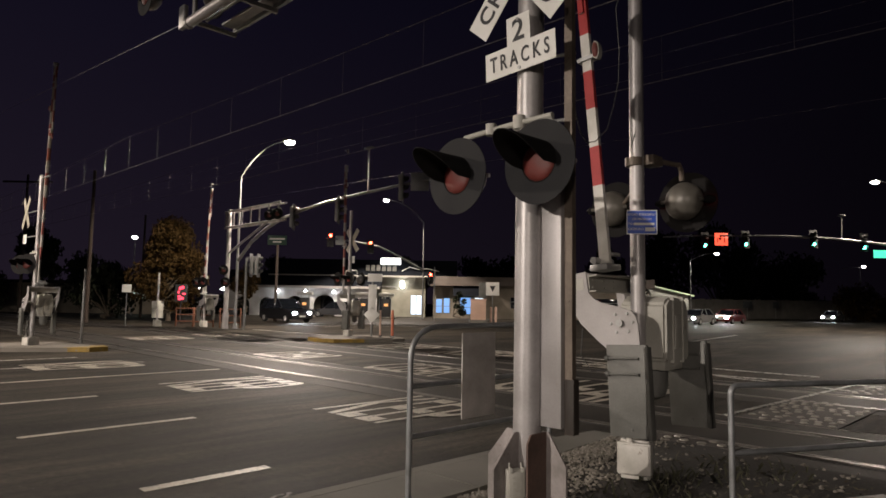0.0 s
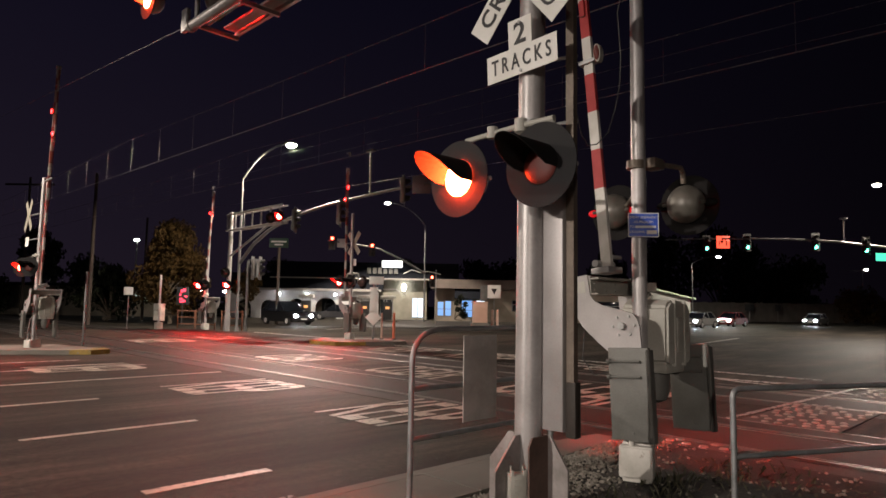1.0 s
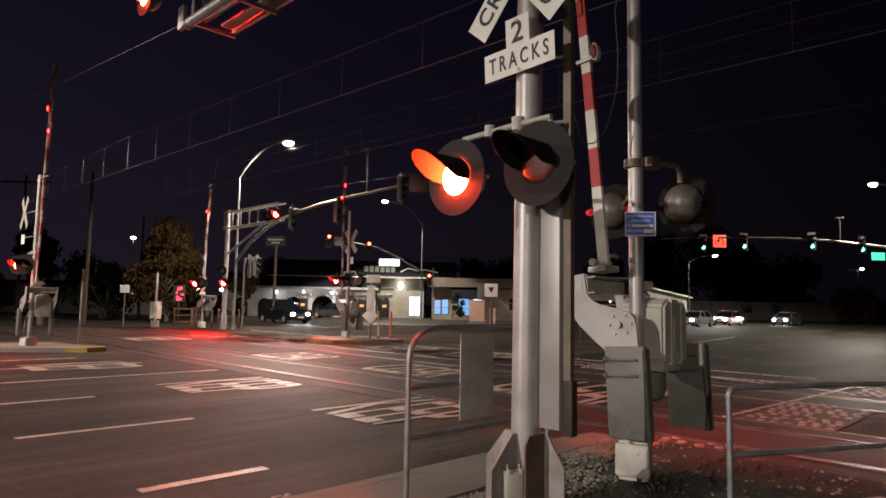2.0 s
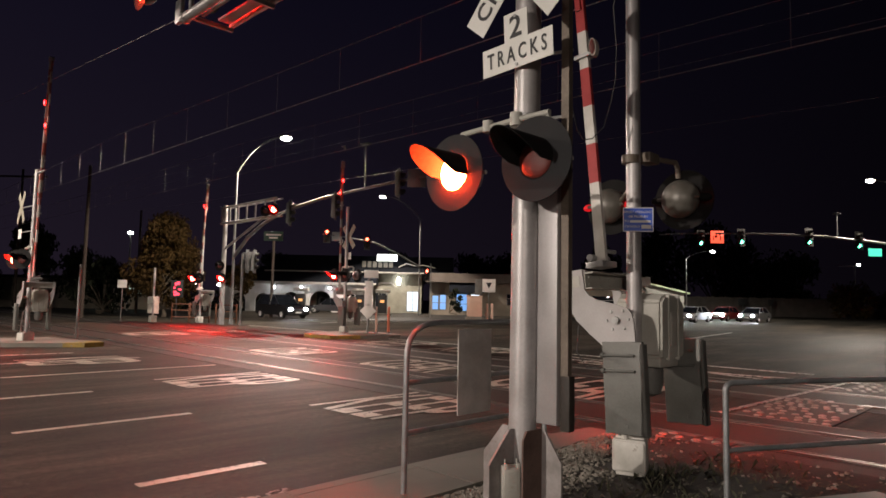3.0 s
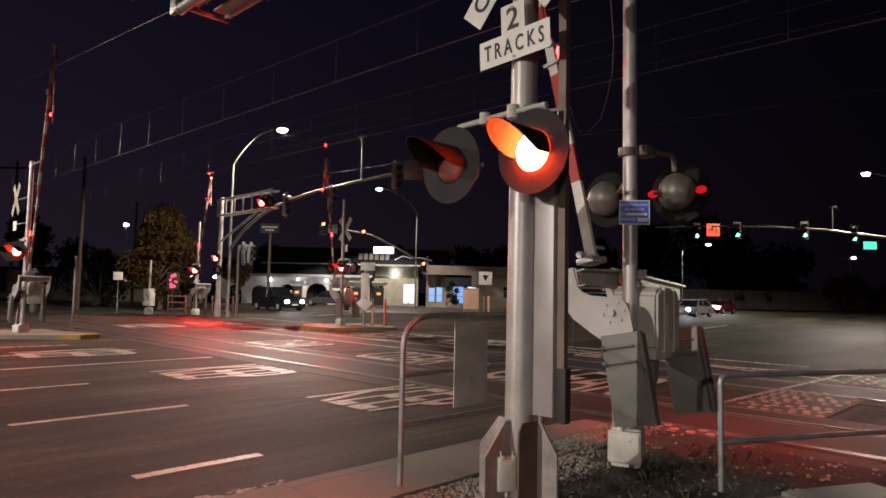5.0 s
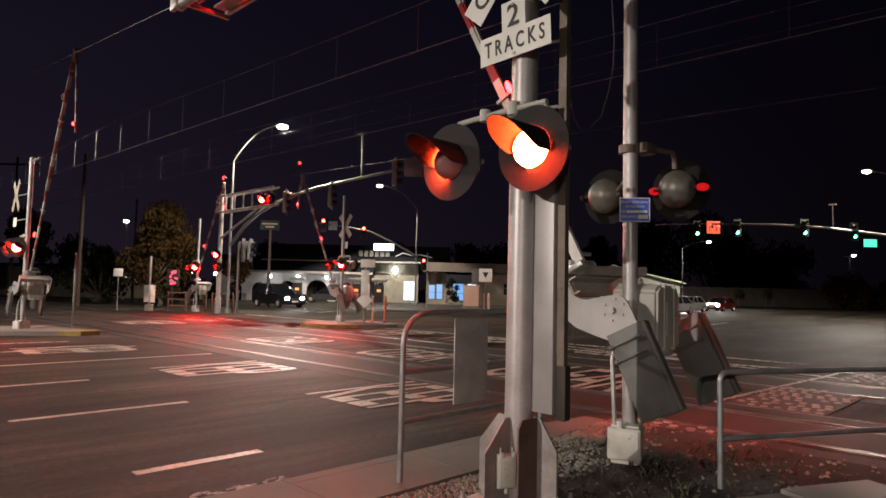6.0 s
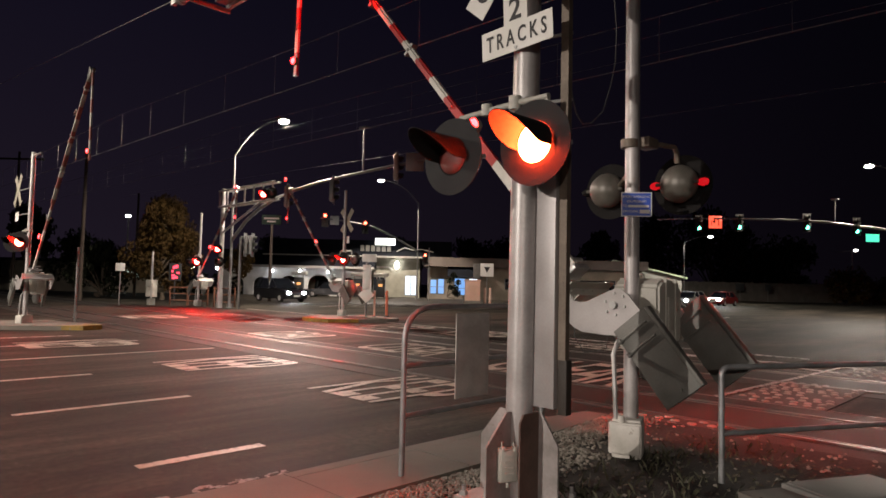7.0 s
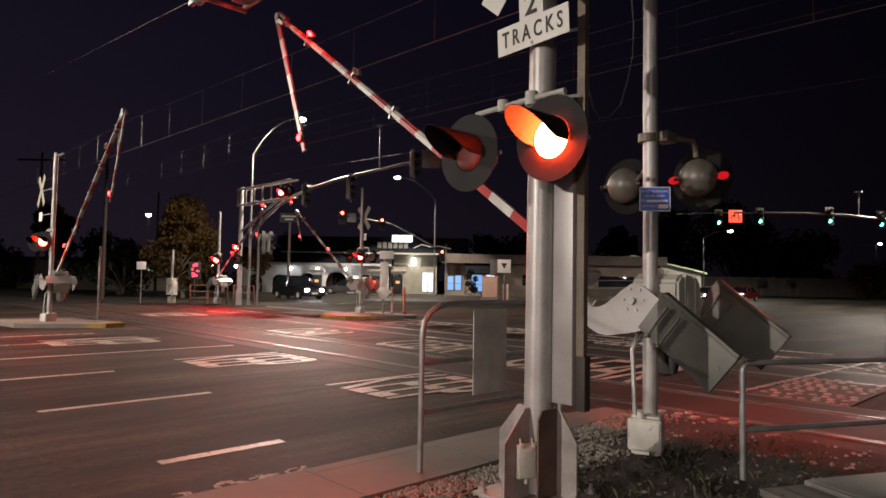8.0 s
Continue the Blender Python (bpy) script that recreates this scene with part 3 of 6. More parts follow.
tube(bm, [(-0.09, -0.28, 2.92), (-0.08, -0.28, 2.70)], 0.022, 8)
part("cross_pipe", bm, GREY_BOX, mast_thing, "weathered lamp cross pipe")
flasher(mast_thing, -0.23, 0.51, 2.57, 0, 1)
flasher(mast_thing, -0.23, -0.28, 2.57, 0, 0)
# plate with the number of tracks
bm = B()
prism(bm, [(-0.33, -0.11), (0.33, -0.11), (0.33, 0.11), (0.11, 0.11), (0.11, 0.33), (-0.11, 0.33), (-0.11, 0.11), (-0.33, 0.11)], -0.004, 0.0, "x")
plate = part("tracks_plate", bm, SIGN_WHITE, mast_thing, "white inverted T plate with black lettering", pose(-0.125, -0.016, 3.43, -3.0, 0, 0), smooth=False)
facing_driver = Matrix(((0, 0, -1, -0.0075), (-1, 0, 0, 0), (0, 1, 0, 0), (0, 0, 0, 1)))
text_part("lettering", "TRACKS", 0.172, LETTER_BLACK, plate, pose(0, 0, -0.002) @ facing_driver, wide=0.56, space=1.5, offset=0.002)
text_part("lettering", "2", 0.24, LETTER_BLACK, plate, pose(0, 0, 0.205) @ facing_driver, offset=0.003)
bm = B()
rod(bm, (-0.014, 0, -0.085), (0.02, 0, -0.085), 0.013, seg=8)
part("bolt", bm, GALV, plate, "steel bolt")
part("bolt", rod(B(), (-0.014, 0, 0.295), (0.02, 0, 0.295), 0.013, seg=8), GALV, plate, "steel bolt")
bm = B()
box(bm, -0.004, 0.0, -0.61, 0.61, -0.114, 0.114)
cross_a = part("crossbuck_blade", bm, SIGN_WHITE, mast_thing, "white crossbuck blade with black lettering", pose(-0.135, 0.0, 4.17, 50, 0, 0), smooth=False)
text_part("lettering", "RAIL   ROAD", 0.20, LETTER_BLACK, cross_a, facing_driver, wide=1.02, space=1.1, offset=0.003)
bm = B()
box(bm, -0.004, 0.0, -0.61, 0.61, -0.114, 0.114)
cross_b = part("crossbuck_blade", bm, SIGN_WHITE, mast_thing, "white crossbuck blade with black lettering", pose(-0.142, 0.0, 4.17, -50, 0, 0), smooth=False)
text_part("lettering", "CROSSING", 0.20, LETTER_BLACK, cross_b, facing_driver, wide=1.02, space=1.1, offset=0.003)
# the arm over the road
bm = B()
rod(bm, (0, 0.0, 5.58), (0, 6.35, 5.66), 0.085, 0.075, 20)
rod(bm, (0, 6.33, 5.66), (0, 6.42, 5.66), 0.086, seg=20)
part("arm_tube", bm, ALU, mast_thing, m=pose(0, -0.09, 0))
bm = B()
rod(bm, (0, 0.0, 6.55), (0, 6.35, 6.3), 0.06, 0.055, 16)
for y in (1.2, 2.6, 4.0, 5.2, 6.2):
    rod(bm, (0, y, 5.6), (0, y, 6.5 - 0.04 * y), 0.035, seg=12)
part("upper_chord", bm, ALU, mast_thing, m=pose(0, -0.09, 0))
bm = B()
box(bm, 0.62, 0.67, 1.0, 6.25, 5.66, 5.76)
box(bm, 0.18, 0.22, 1.0, 6.25, 5.70, 5.76)
for y in (1.0, 2.4, 3.8, 5.0, 6.2):
    box(bm, -0.02, 0.67, y, y + 0.05, 5.60, 5.66)
part("walkway_frame", bm, GALV, mast_thing, m=pose(0, -0.09, 0))
bm = B()
box(bm, 0.42, 0.60, 1.0, 6.2, 5.70, 5.735)
part("walkway_grating", bm, GALV, mast_thing, m=pose(0, -0.09, 0))
bm = B()
box(bm, -0.07, 0.0, 6.42, 6.6, 5.6, 5.95, 0.01)
part("end_bracket", bm, GALV, mast_thing, m=pose(0, -0.09, 0))
flasher(mast_thing, -0.35, 7.1, 6.22, 0, 1)
flasher(mast_thing, -0.35, 5.9, 6.25, 0, 0)
flasher(mast_thing, 0.35, 6.1, 6.1, 180, 1, lit=OVER_LIT)
# unseen partner lamp, added for the red light on the falling arm
flasher(mast_thing, 0.35, 5.0, 6.1, 180, 0, lit=OVER_LIT)
bm = B()
tube(bm, [(-0.1, 4.8, 6.45), (-0.1, 7.1, 6.45)], 0.025, 8)
part("lamp_pipe", bm, GALV, mast_thing)

# ---------------------------------------------------------------- crossing gates
ARMS = []
AO = 0.13  # how far the arm lies beside the line through its shaft


def arm_angle(t):
    """Degrees above the level at which the gate arms stand."""
    keys = ((0.0, 84.6), (3.9, 84.6), (4.2, 84.2), (4.5, 83.0), (4.7, 80.9), (5.0, 77.0), (5.4, 71.0), (5.8, 64.9), (6.0, 61.9), (6.5, 54.7), (7.0, 48.5), (7.5, 42.0), (8.0, 35.5), (9.0, 24.0))
    for (t0, v0), (t1, v1) in zip(keys, keys[1:]):
        if t <= t1:
            return v0 + (v1 - v0) * (t - t0) / (t1 - t0)


def tip_swing(t):
    keys = ((0.0, 0.0), (4.3, 0.0), (5.0, 3.0), (6.0, 8.0), (6.5, 7.0), (7.0, 1.5), (7.4, -1.0), (7.6, -7.0), (7.8, -16.0), (8.0, -22.0), (9, -30))
    for (t0, v0), (t1, v1) in zip(keys, keys[1:]):
        if t <= t1:
            return v0 + (v1 - v0) * (t - t0) / (t1 - t0)


def striped(bm, z0, z1, y, wide, thick, first, pitch=0.71, taper=1.0, x=0.0):
    """One flat board in the plane across x, in red and white lengths."""
    cuts = sorted({z0, z1, *[c for i in range(-20, 40) for c in (first + i * pitch, first + i * pitch + pitch / 2) if z0 < c < z1]})
    rings = []
    for c in cuts:
        w = wide * (1 - (1 - taper) * (c - z0) / (z1 - z0)) / 2
        rings.append([bm.verts.new((x + sx * thick / 2, y + sy * w, c)) for sx, sy in ((-1, -1), (1, -1), (1, 1), (-1, 1))])
    for (c0, p), (c1, q) in zip(zip(cuts, rings), list(zip(cuts, rings))[1:]):
        red = c0 >= first - 0.01 and (((c0 + c1) / 2 - first) % pitch) < pitch / 2
        for i in range(4):
            bm.faces.new((p[i], p[(i + 1) % 4], q[(i + 1) % 4], q[i])).material_index = 1 if red else 0
    bm.faces.new(rings[0])
    bm.faces.new(rings[-1])
    return bm


def crossing_gate(a, b, s, f, label, start=0.37, arm_len=8.05, tip_len=2.6, rest=0.0, arm_lamps=((2.66, 0), (5.35, 1), (6.85, 0)), mast_h=5.4, sign=False, lamps=1, lit=LENS_LIT, lag=0.0, buck=False, near=False, buck_y=0.0, ax=-0.22, turn=0.0):
    """s: the side along y to which the arm falls; f: 1 where the lamps look along +x, -1 along -x."""
    gate = thing("crossing_gate", label, "crossing gate", pose(a, b, 0.03), "crossing gates")
    bm = B()
    mo = 0.019 if near else 0.0
    rod(bm, (mo, -mo, 0.3), (mo, -mo, mast_h), 0.07, 0.066, 24)
    rod(bm, (mo, -mo, mast_h), (mo, -mo, mast_h + 0.03), 0.075, 0.05, 20)
    part("mast", bm, ALU, gate)
    bm = B()
    box(bm, -0.12, 0.17, -0.13, 0.13, 0.0, 0.36, 0.015)
    box(bm, -0.19, -0.115, -0.15, 0.15, 0.05, 0.34, 0.02)
    box(bm, -0.205, -0.185, -0.135, 0.135, 0.065, 0.325, 0.012)
    rod(bm, (-0.21, 0, 0.285), (-0.2, 0, 0.285), 0.01, seg=8)
    rod(bm, (-0.15, 0.04, 0.33), (-0.15, 0.04, 0.40), 0.03, seg=12)
    part("base_box", bm, BASE_PAINT, gate, "grey base junction box", pose(0, 0, 0, 0, 0, 20))
    bm = B()
    tube(bm, [(-0.14, 0.05, 0.36), (-0.14, 0.06, 0.6), (-0.10, 0.10, 0.95), (0.0, 0.08, 1.15)], 0.022, 8)
    part("conduit", bm, GALV, gate)
    # mechanism
    bm = B()
    front = -0.27 if near else -0.198
    deep = 0.55 if near else 0.50
    prism(bm, [(0.06, 1.08), (0.10, 1.05), (deep - 0.05, 1.05), (deep, 1.10), (deep, 1.56), (deep - 0.07, 1.655), (0.14, 1.665), (0.06, 1.60)], front, 0.198, "y")
    bmesh.ops.bevel(bm, geom=bm.edges[:], offset=0.025, segments=2, affect="EDGES")
    box(bm, 0.20, 0.225, front - 0.012, 0.21, 1.045, 1.672, 0.010)
    box(bm, 0.40, 0.425, front - 0.012, 0.21, 1.045, 1.672, 0.010)
    box(bm, 0.25, 0.375, front - 0.008, front + 0.01, 1.18, 1.50, 0.006)
    box(bm, 0.10, 0.48, front + 0.03, 0.15, 0.98, 1.07, 0.02)
    tube(bm, [(0.2, -0.05, 1.66), (0.2, -0.05, 1.70), (0.25, 0.0, 1.72), (0.30, 0.05, 1.70), (0.30, 0.05, 1.66)], 0.012, 6)
    rod(bm, (-0.26, 0, 1.42), (0.62, 0, 1.42), 0.04, seg=14)
    mech = part("mechanism_box", bm, GREY_BOX, gate, "weathered grey gate mechanism box")
    bm = B()
    tube(bm, [(0.28, -0.05, 1.06), (0.28, -0.05, 0.80), (0.28, -0.05, 0.72), (0.28, -0.05, 0.69)], [0.12, 0.115, 0.09, 0.03], 16)
    part("motor_housing", bm, WEIGHT, gate, "dark rounded motor housing")
    if near:
        for k in range(4):
            bm = B()
            box(bm, 0.27, 0.355, front - 0.011, front - 0.0085, 1.44 - 0.055 * k, 1.465 - 0.055 * k)
            part("lettering", bm, GREY_BOX, mech, "faint moulded lettering", smooth=False)
    # arm, its brackets and weights turn about the shaft
    bm = B()
    striped(bm, 0.52, arm_len, s * AO, 0.105 if near else 0.10, 0.045, 1.33, 0.775, taper=0.75, x=ax)
    boards = [ARM_WHITE, ARM_RED] if near else [ARM_WHITE_DULL, ARM_RED_DULL]
    arm = part("arm", bm, boards, gate, "red and white striped folding gate arm", pose(0, 0, 1.42))
    bm = B()
    striped(bm, 3.1, arm_len - 0.03, s * AO, 0.05, 0.10, 1.33, 0.775, taper=0.8, x=ax)
    part("rib", bm, boards, arm)
    side = [(0.51, 0.50), (0.33, 0.51), (0.315, 0.31), (0.27, 0.25), (0.20, 0.205), (0.0, 0.145), (-0.115, 0.10), (-0.15, 0.05), (-0.165, -0.02), (-0.165, -0.24), (0.09, -0.30), (0.15, -0.245), (0.27, -0.14), (0.43, 0.02), (0.475, 0.10), (0.49, 0.165)]
    for xx in (-0.27, 0.57 if near else 0.56):
        plate_part = part("side_plate", prism(B(), [(s * u, v) for u, v in side], xx, xx + 0.02, "x"), ALU_PAINT, arm, "pale curved bracket plate")
        if near:
            part("stamp", box(B(), xx - 0.003, xx - 0.0005, 0.36, 0.47, 0.34, 0.45), GREY_BOX, arm, "small stamped label plate")
    for u, v in ((0.05, 0.08), (-0.07, 0.08), (0.05, -0.08), (-0.07, -0.08), (0.1, 0), (-0.12, 0)):
        part("bolt", rod(B(), (-0.285, s * u, v), (-0.265, s * u, v), 0.014, seg=6), GALV, arm)
    part("shaft_nut", rod(B(), (-0.31, 0, 0), (-0.26, 0, 0), 0.036, 0.03, seg=8), GALV, arm)
    part("cross_bar", box(B(), -0.25, 0.56, s * 0.31, s * 0.49, 0.46, 0.50), ALU_PAINT, arm)
    bm = B()
    box(bm, -0.25, 0.56, s * 0.31, s * 0.33, 0.33, 0.46)
    box(bm, -0.25, 0.56, s * 0.24, s * 0.33, 0.315, 0.328)
    box(bm, -0.25, 0.56, s * 0.22, s * 0.308, 0.462, 0.476)
    for x in (-0.19, 0.02, 0.20):
        for z in (0.36, 0.43):
            rod(bm, (x, s * 0.30, z), (x, s * 0.315, z), 0.011, seg=6)
    part("cross_bar", bm, GREY_BOX, arm, "flanged cross beam between the bracket plates")
    part("clamp", box(B(), ax - 0.12, ax + 0.14, s * 0.05, s * 0.24, 0.50, 0.56, 0.01), GALV, arm)
    part("roller", rod(B(), (ax - 0.10, s * 0.2, 0.60), (ax + 0.22, s * 0.2, 0.60), 0.035, seg=12), GALV, arm)
    part("roller", rod(B(), (ax, s * 0.10, 0.66), (ax + 0.2, s * 0.10, 0.66), 0.02, seg=10), GALV, arm)
    for z in (2.6, 4.25, 5.4, 6.9):
        part("lamp_bracket", box(B(), ax - 0.05, ax + 0.05, s * (AO - 0.09), s * (AO + 0.09), z, z + 0.035), GALV, arm)
    part("hinge_pin", rod(B(), (ax - 0.07, s * AO, arm_len), (ax + 0.07, s * AO, arm_len), 0.06, seg=12), GALV, arm)
    part("hinge_block", box(B(), ax - 0.05, ax + 0.05, s * (AO - 0.08), s * (AO + 0.08), arm_len - 0.25, arm_len + 0.03, 0.01), GALV, arm)
    for xx in (-0.30, 0.60 if near else 0.585):
        bm = B()
        box(bm, xx, xx + 0.05, -0.20, 0.20, -1.02, -0.20, 0.008)
        box(bm, xx - 0.03, xx + 0.05, -0.225, -0.19, -1.02, -0.22, 0.004)
        rod(bm, (xx - 0.01, -0.02, -0.95), (xx + 0.06, -0.02, -0.95), 0.014, seg=8)
        for v in (-0.32, -0.46):
            rod(bm, (xx - 0.02, -0.13, v), (xx - 0.02, 0.17, v), 0.012, seg=8)
            rod(bm, (xx - 0.02, 0.17, v), (xx - 0.02, 0.20, v), 0.022, seg=8)
        part("counterweight", bm, WEIGHT, arm, "flat dark grey counterweight plate", pose(0, (-0.15 + (0.10 if xx < 0 else -0.05) * near) * s, 0, 2.5 * s))
    for z, ph in arm_lamps:
        lamp = part("arm_lamp", tall(lamp_cup(B())), [GREY_BOX, HOOD_BLACK], arm, "small lamp on the gate arm", pose(ax - 0.03, s * (AO - 0.13), z))
        lens = part("lamp_lens", tall(half_lens(B(), 0.052, 0.03, 14)), [LENS_DULL, NEAR_ARM_LIT if near else ARM_LIT], arm, "small red lamp lens", pose(ax - 0.06, s * (AO - 0.13), z, 0, 0, 180))
        BLINKS.append((lens, (ax - 0.06, s * (AO - 0.13), z), ph, start, False, 0))
    bm = B()
    striped(bm, 0.0, tip_len, 0.0, 0.10 if near else 0.08, 0.04, 0.1, taper=0.75)
    tip = part("arm_tip", bm, boards, gate, "red and white striped hanging arm tip", pose(0, 0, 5))
    part("tip_lamp", lamp_cup(B()), [GREY_BOX, HOOD_BLACK], tip, "small lamp at the end of the arm", pose(-0.03, 0, tip_len - 0.23))
    lens = part("lamp_lens", half_lens(B(), 0.052, 0.03, 14), [LENS_DULL, ARM_LIT], tip, "small red lamp lens", pose(-0.06, 0, tip_len - 0.23, 0, 0, 180))
    BLINKS.append((lens, (-0.06, 0, tip_len - 0.23), 0, start, True, 0))
    ARMS.append((arm, tip, s, arm_len, lag, ax, rest))
    # loose cable looped beside the arm
    if near:
        bm = B()
        tube(bm, [(0.0, 0.06, 5.0), (-0.04, 0.16, 4.53), (0.02, 0.16, 4.11), (0.0, 0.16, 3.8), (-0.09, 0.16, 3.54), (-0.22, 0.16, 3.27), (-0.43, 0.16, 3.11), (-0.58, 0.16, 3.07), (-0.72, 0.14, 3.14), (-0.9, 0.1, 3.4)], 0.0055, 6)
        part("cable", bm, BLACK, gate, "thin hanging cable")
        bm = B()
        tube(bm, [(-0.25, 0.42, 1.35), (-0.25, 0.44, 1.1), (-0.22, 0.34, 0.95), (-0.2, 0.12, 1.0), (-0.2, 0.08, 1.2)], 0.005, 6)
        part("cable", bm, BLACK, gate, "thin hanging cable")
    # lamp pair on a cross pipe
    bm = B()
    rod(bm, (0, 0, 2.92), (0, 0, 3.0), 0.085, seg=20)
    box(bm, 0.0, 0.12 * f, -0.05, 0.05, 2.9, 3.02, 0.01)
    if near:
        tube(bm, [(0.50, -0.245, 2.82), (0.49, -0.245, 2.92), (0.44, -0.245, 2.97), (0.30, -0.16, 2.985), (0.02, 0.0, 2.97)], 0.026, 10)
        box(bm, 0.06, 0.26, -0.17, -0.02, 2.93, 3.03, 0.012)
        tube(bm, [(0.02, 0.0, 2.70), (0.35, 0.25, 2.68), (0.66, 0.52, 2.64)], 0.026, 10)
    else:
        tube(bm, [(0.09 * f, -0.43, 2.80), (0.09 * f, -0.42, 2.92), (0.09 * f, -0.36, 2.96), (0.09 * f, 0.36, 2.96), (0.09 * f, 0.40, 2.92), (0.09 * f, 0.41, 2.80)], 0.03, 10)
    part("cross_pipe", bm, CHANNEL if near else GREY_BOX, gate, "lamp cross pipe and clamp")
    face = 0 if f < 0 else 180
    fx, fy0, fy1, fz = (0.62, -0.245, 0.56, 2.62) if near else (0.34 * f, -0.40, 0.40, 2.58)
    flasher(gate, fx, fy0, fz, face, 0, start, turn, lit=lit, peep=near, back=HOUSING if near else ALU_PAINT)
    flasher(gate, fx, fy1, fz, face, 1, start, turn, lit=lit, peep=near, back=HOUSING if near else ALU_PAINT)
    if lamps == 2:
        flasher(gate, -0.34 * f, -0.40, 2.58, 180 - face, 0, start, lit=lit)
        flasher(gate, -0.34 * f, 0.40, 2.58, 180 - face, 1, start, lit=lit)
    if buck:
        for k, slant in enumerate((50, -50)):
            bm = B()
            box(bm, -0.004, 0.004, -0.61, 0.61, -0.114, 0.114)
            part("crossbuck_blade", bm, SIGN_DULL, gate, "white crossbuck blade", pose(f * (0.1 + 0.012 * k), buck_y, 4.3, slant), smooth=False)
        bm = B()
        box(bm, -0.004, 0.004, -0.2, 0.2, -0.15, 0.15)
        part("tracks_plate", bm, SIGN_WHITE, gate, "small white plate", pose(f * 0.1, buck_y, 3.45), smooth=False)
        if buck_y:
            for z in (3.5, 4.3):
                part("bracket", rod(B(), (0, 0, z), (f * 0.09, buck_y, z), 0.02, seg=8), GALV, gate)
            part("top_bar", rod(B(), (0, -0.9, mast_h - 0.1), (0, 0.3, mast_h - 0.1), 0.03, seg=8), GALV, gate)
    if sign:
        bm = B()
        box(bm, -0.004, 0.0, -0.14, 0.14, -0.115, 0.115)
        blue = part("notice", bm, SIGN_BLUE, gate, "small blue emergency notice with white lettering", pose(-0.040, -0.095, 2.365, 0, 0, 38), smooth=False)
        bm = B()
        for y0, y1, z0, z1 in ((-0.14, 0.14, 0.107, 0.115), (-0.14, 0.14, -0.115, -0.107), (-0.14, -0.132, -0.107, 0.107), (0.132, 0.14, -0.107, 0.107)):
            box(bm, -0.006, -0.0042, y0, y1, z0, z1)
        part("border", bm, SIGN_WHITE, blue, "thin white border", smooth=False)
        face_m = Matrix(((0, 0, -1, -0.006), (-1, 0, 0, 0), (0, 1, 0, 0), (0, 0, 0, 1)))
        text_part("lettering", "REPORT EMERGENCY", 0.030, SIGN_WHITE, blue, pose(0, 0, 0.072) @ face_m, depth=0.0008)
        text_part("lettering", "OR PROBLEM", 0.030, SIGN_WHITE, blue, pose(0, 0, 0.028) @ face_m, depth=0.0008)
        text_part("lettering", "TO", 0.030, SIGN_WHITE, blue, pose(0, 0.105, -0.016) @ face_m, depth=0.0008)
        text_part("lettering", "CROSSING", 0.030, SIGN_WHITE, blue, pose(0, 0.055, -0.066) @ face_m, depth=0.0008)
        for y0, y1, z0, z1 in ((-0.115, 0.075, -0.028, -0.006), (-0.12, -0.03, -0.085, -0.05)):
            bm = B()
            box(bm, -0.0062, -0.0045, y0, y1, z0, z1)
            part("lettering_bar", bm, SIGN_WHITE, blue, smooth=False)
    return gate


crossing_gate(5.63, 3.04, 1, 1, "grey crossing gate with striped arm and blue notice on its mast", sign=True, near=True, lit=LENS_AWAY)
crossing_gate(5.25, 23.2, -1, -1, "weathered crossing gate across the road with crossbuck", arm_len=7.5, tip_len=2.4, start=0.40, rest=2.4, arm_lamps=((1.75, 0), (6.1, 1)), buck=True, buck_y=1.2, ax=0.05, turn=42, lit=LEFT_LIT)
crossing_gate(17.2, 23.0, 1, 1, "crossing gate on the far median island with crossbuck", start=0.93, lit=FAR_LIT, buck=True, lamps=2, arm_len=6.2, tip_len=1.6, mast_h=5.6, rest=5.2)
crossing_gate(16.9, 36.5, -1, -1, "far crossing gate beside the cantilever frame", start=0.95, lit=FAR_LIT, arm_len=6.6, tip_len=1.6, turn=35)

MOVERS = []
# ---------------------------------------------------------------- railings
def railing(label, m, pipes, r=0.024, plate=None):
    rail = thing("guard_rail", label, "railing", m, "railings")
    for k, (name, pts) in enumerate(pipes):
        part(name, tube(B(), pts, r if k == 0 else r * 0.95, 12), RAILING, rail)
    if plate:
        bm = B()
        box(bm, *plate, 0.003)
        part("blank_plate", bm, material("blank_sheet", (0.45, 0.42, 0.40), 0.5, 0.2, grain=40, vary=0.12, bump=0.05, stain=4, stain_amount=0.3), rail, "blank grey sheet metal plate")
    return rail


c = arc((0, 0, 1.38), (0, 0, 1.10), (0.36, 0, 1.38), 8)
railing("bent galvanised pipe railing with a blank plate beside the kerb", pose(3.55, 3.9, 0.03), [
    ("bent_pipe", [(0, 0, -0.1), (0, 0, 0.5)] + c + [(1.0, 0, 1.38), (1.55, 0, 1.38)] + arc((1.9, 0, 1.38), (1.55, 0, 1.38), (1.9, 0, 1.1), 8) + [(1.9, 0, 0.5), (1.9, 0, -0.1)]),
    ("cross_pipe", [(0, 0, 0.90), (1.9, 0, 0.90)]), ("cross_pipe", [(0, 0, 0.50), (1.9, 0, 0.50)])], plate=(0.57, 1.01, -0.04, -0.028, 0.58, 1.32))
d = Vector((2.6, -1.35, 0)).normalized()
pts = [(0, 0, -0.1), (0, 0, 0.86)] + [Vector(p) for p in arc((0, 0, 0.94), (0, 0, 0.86), tuple(Vector((0, 0, 0.94)) + d * 0.08), 5)]
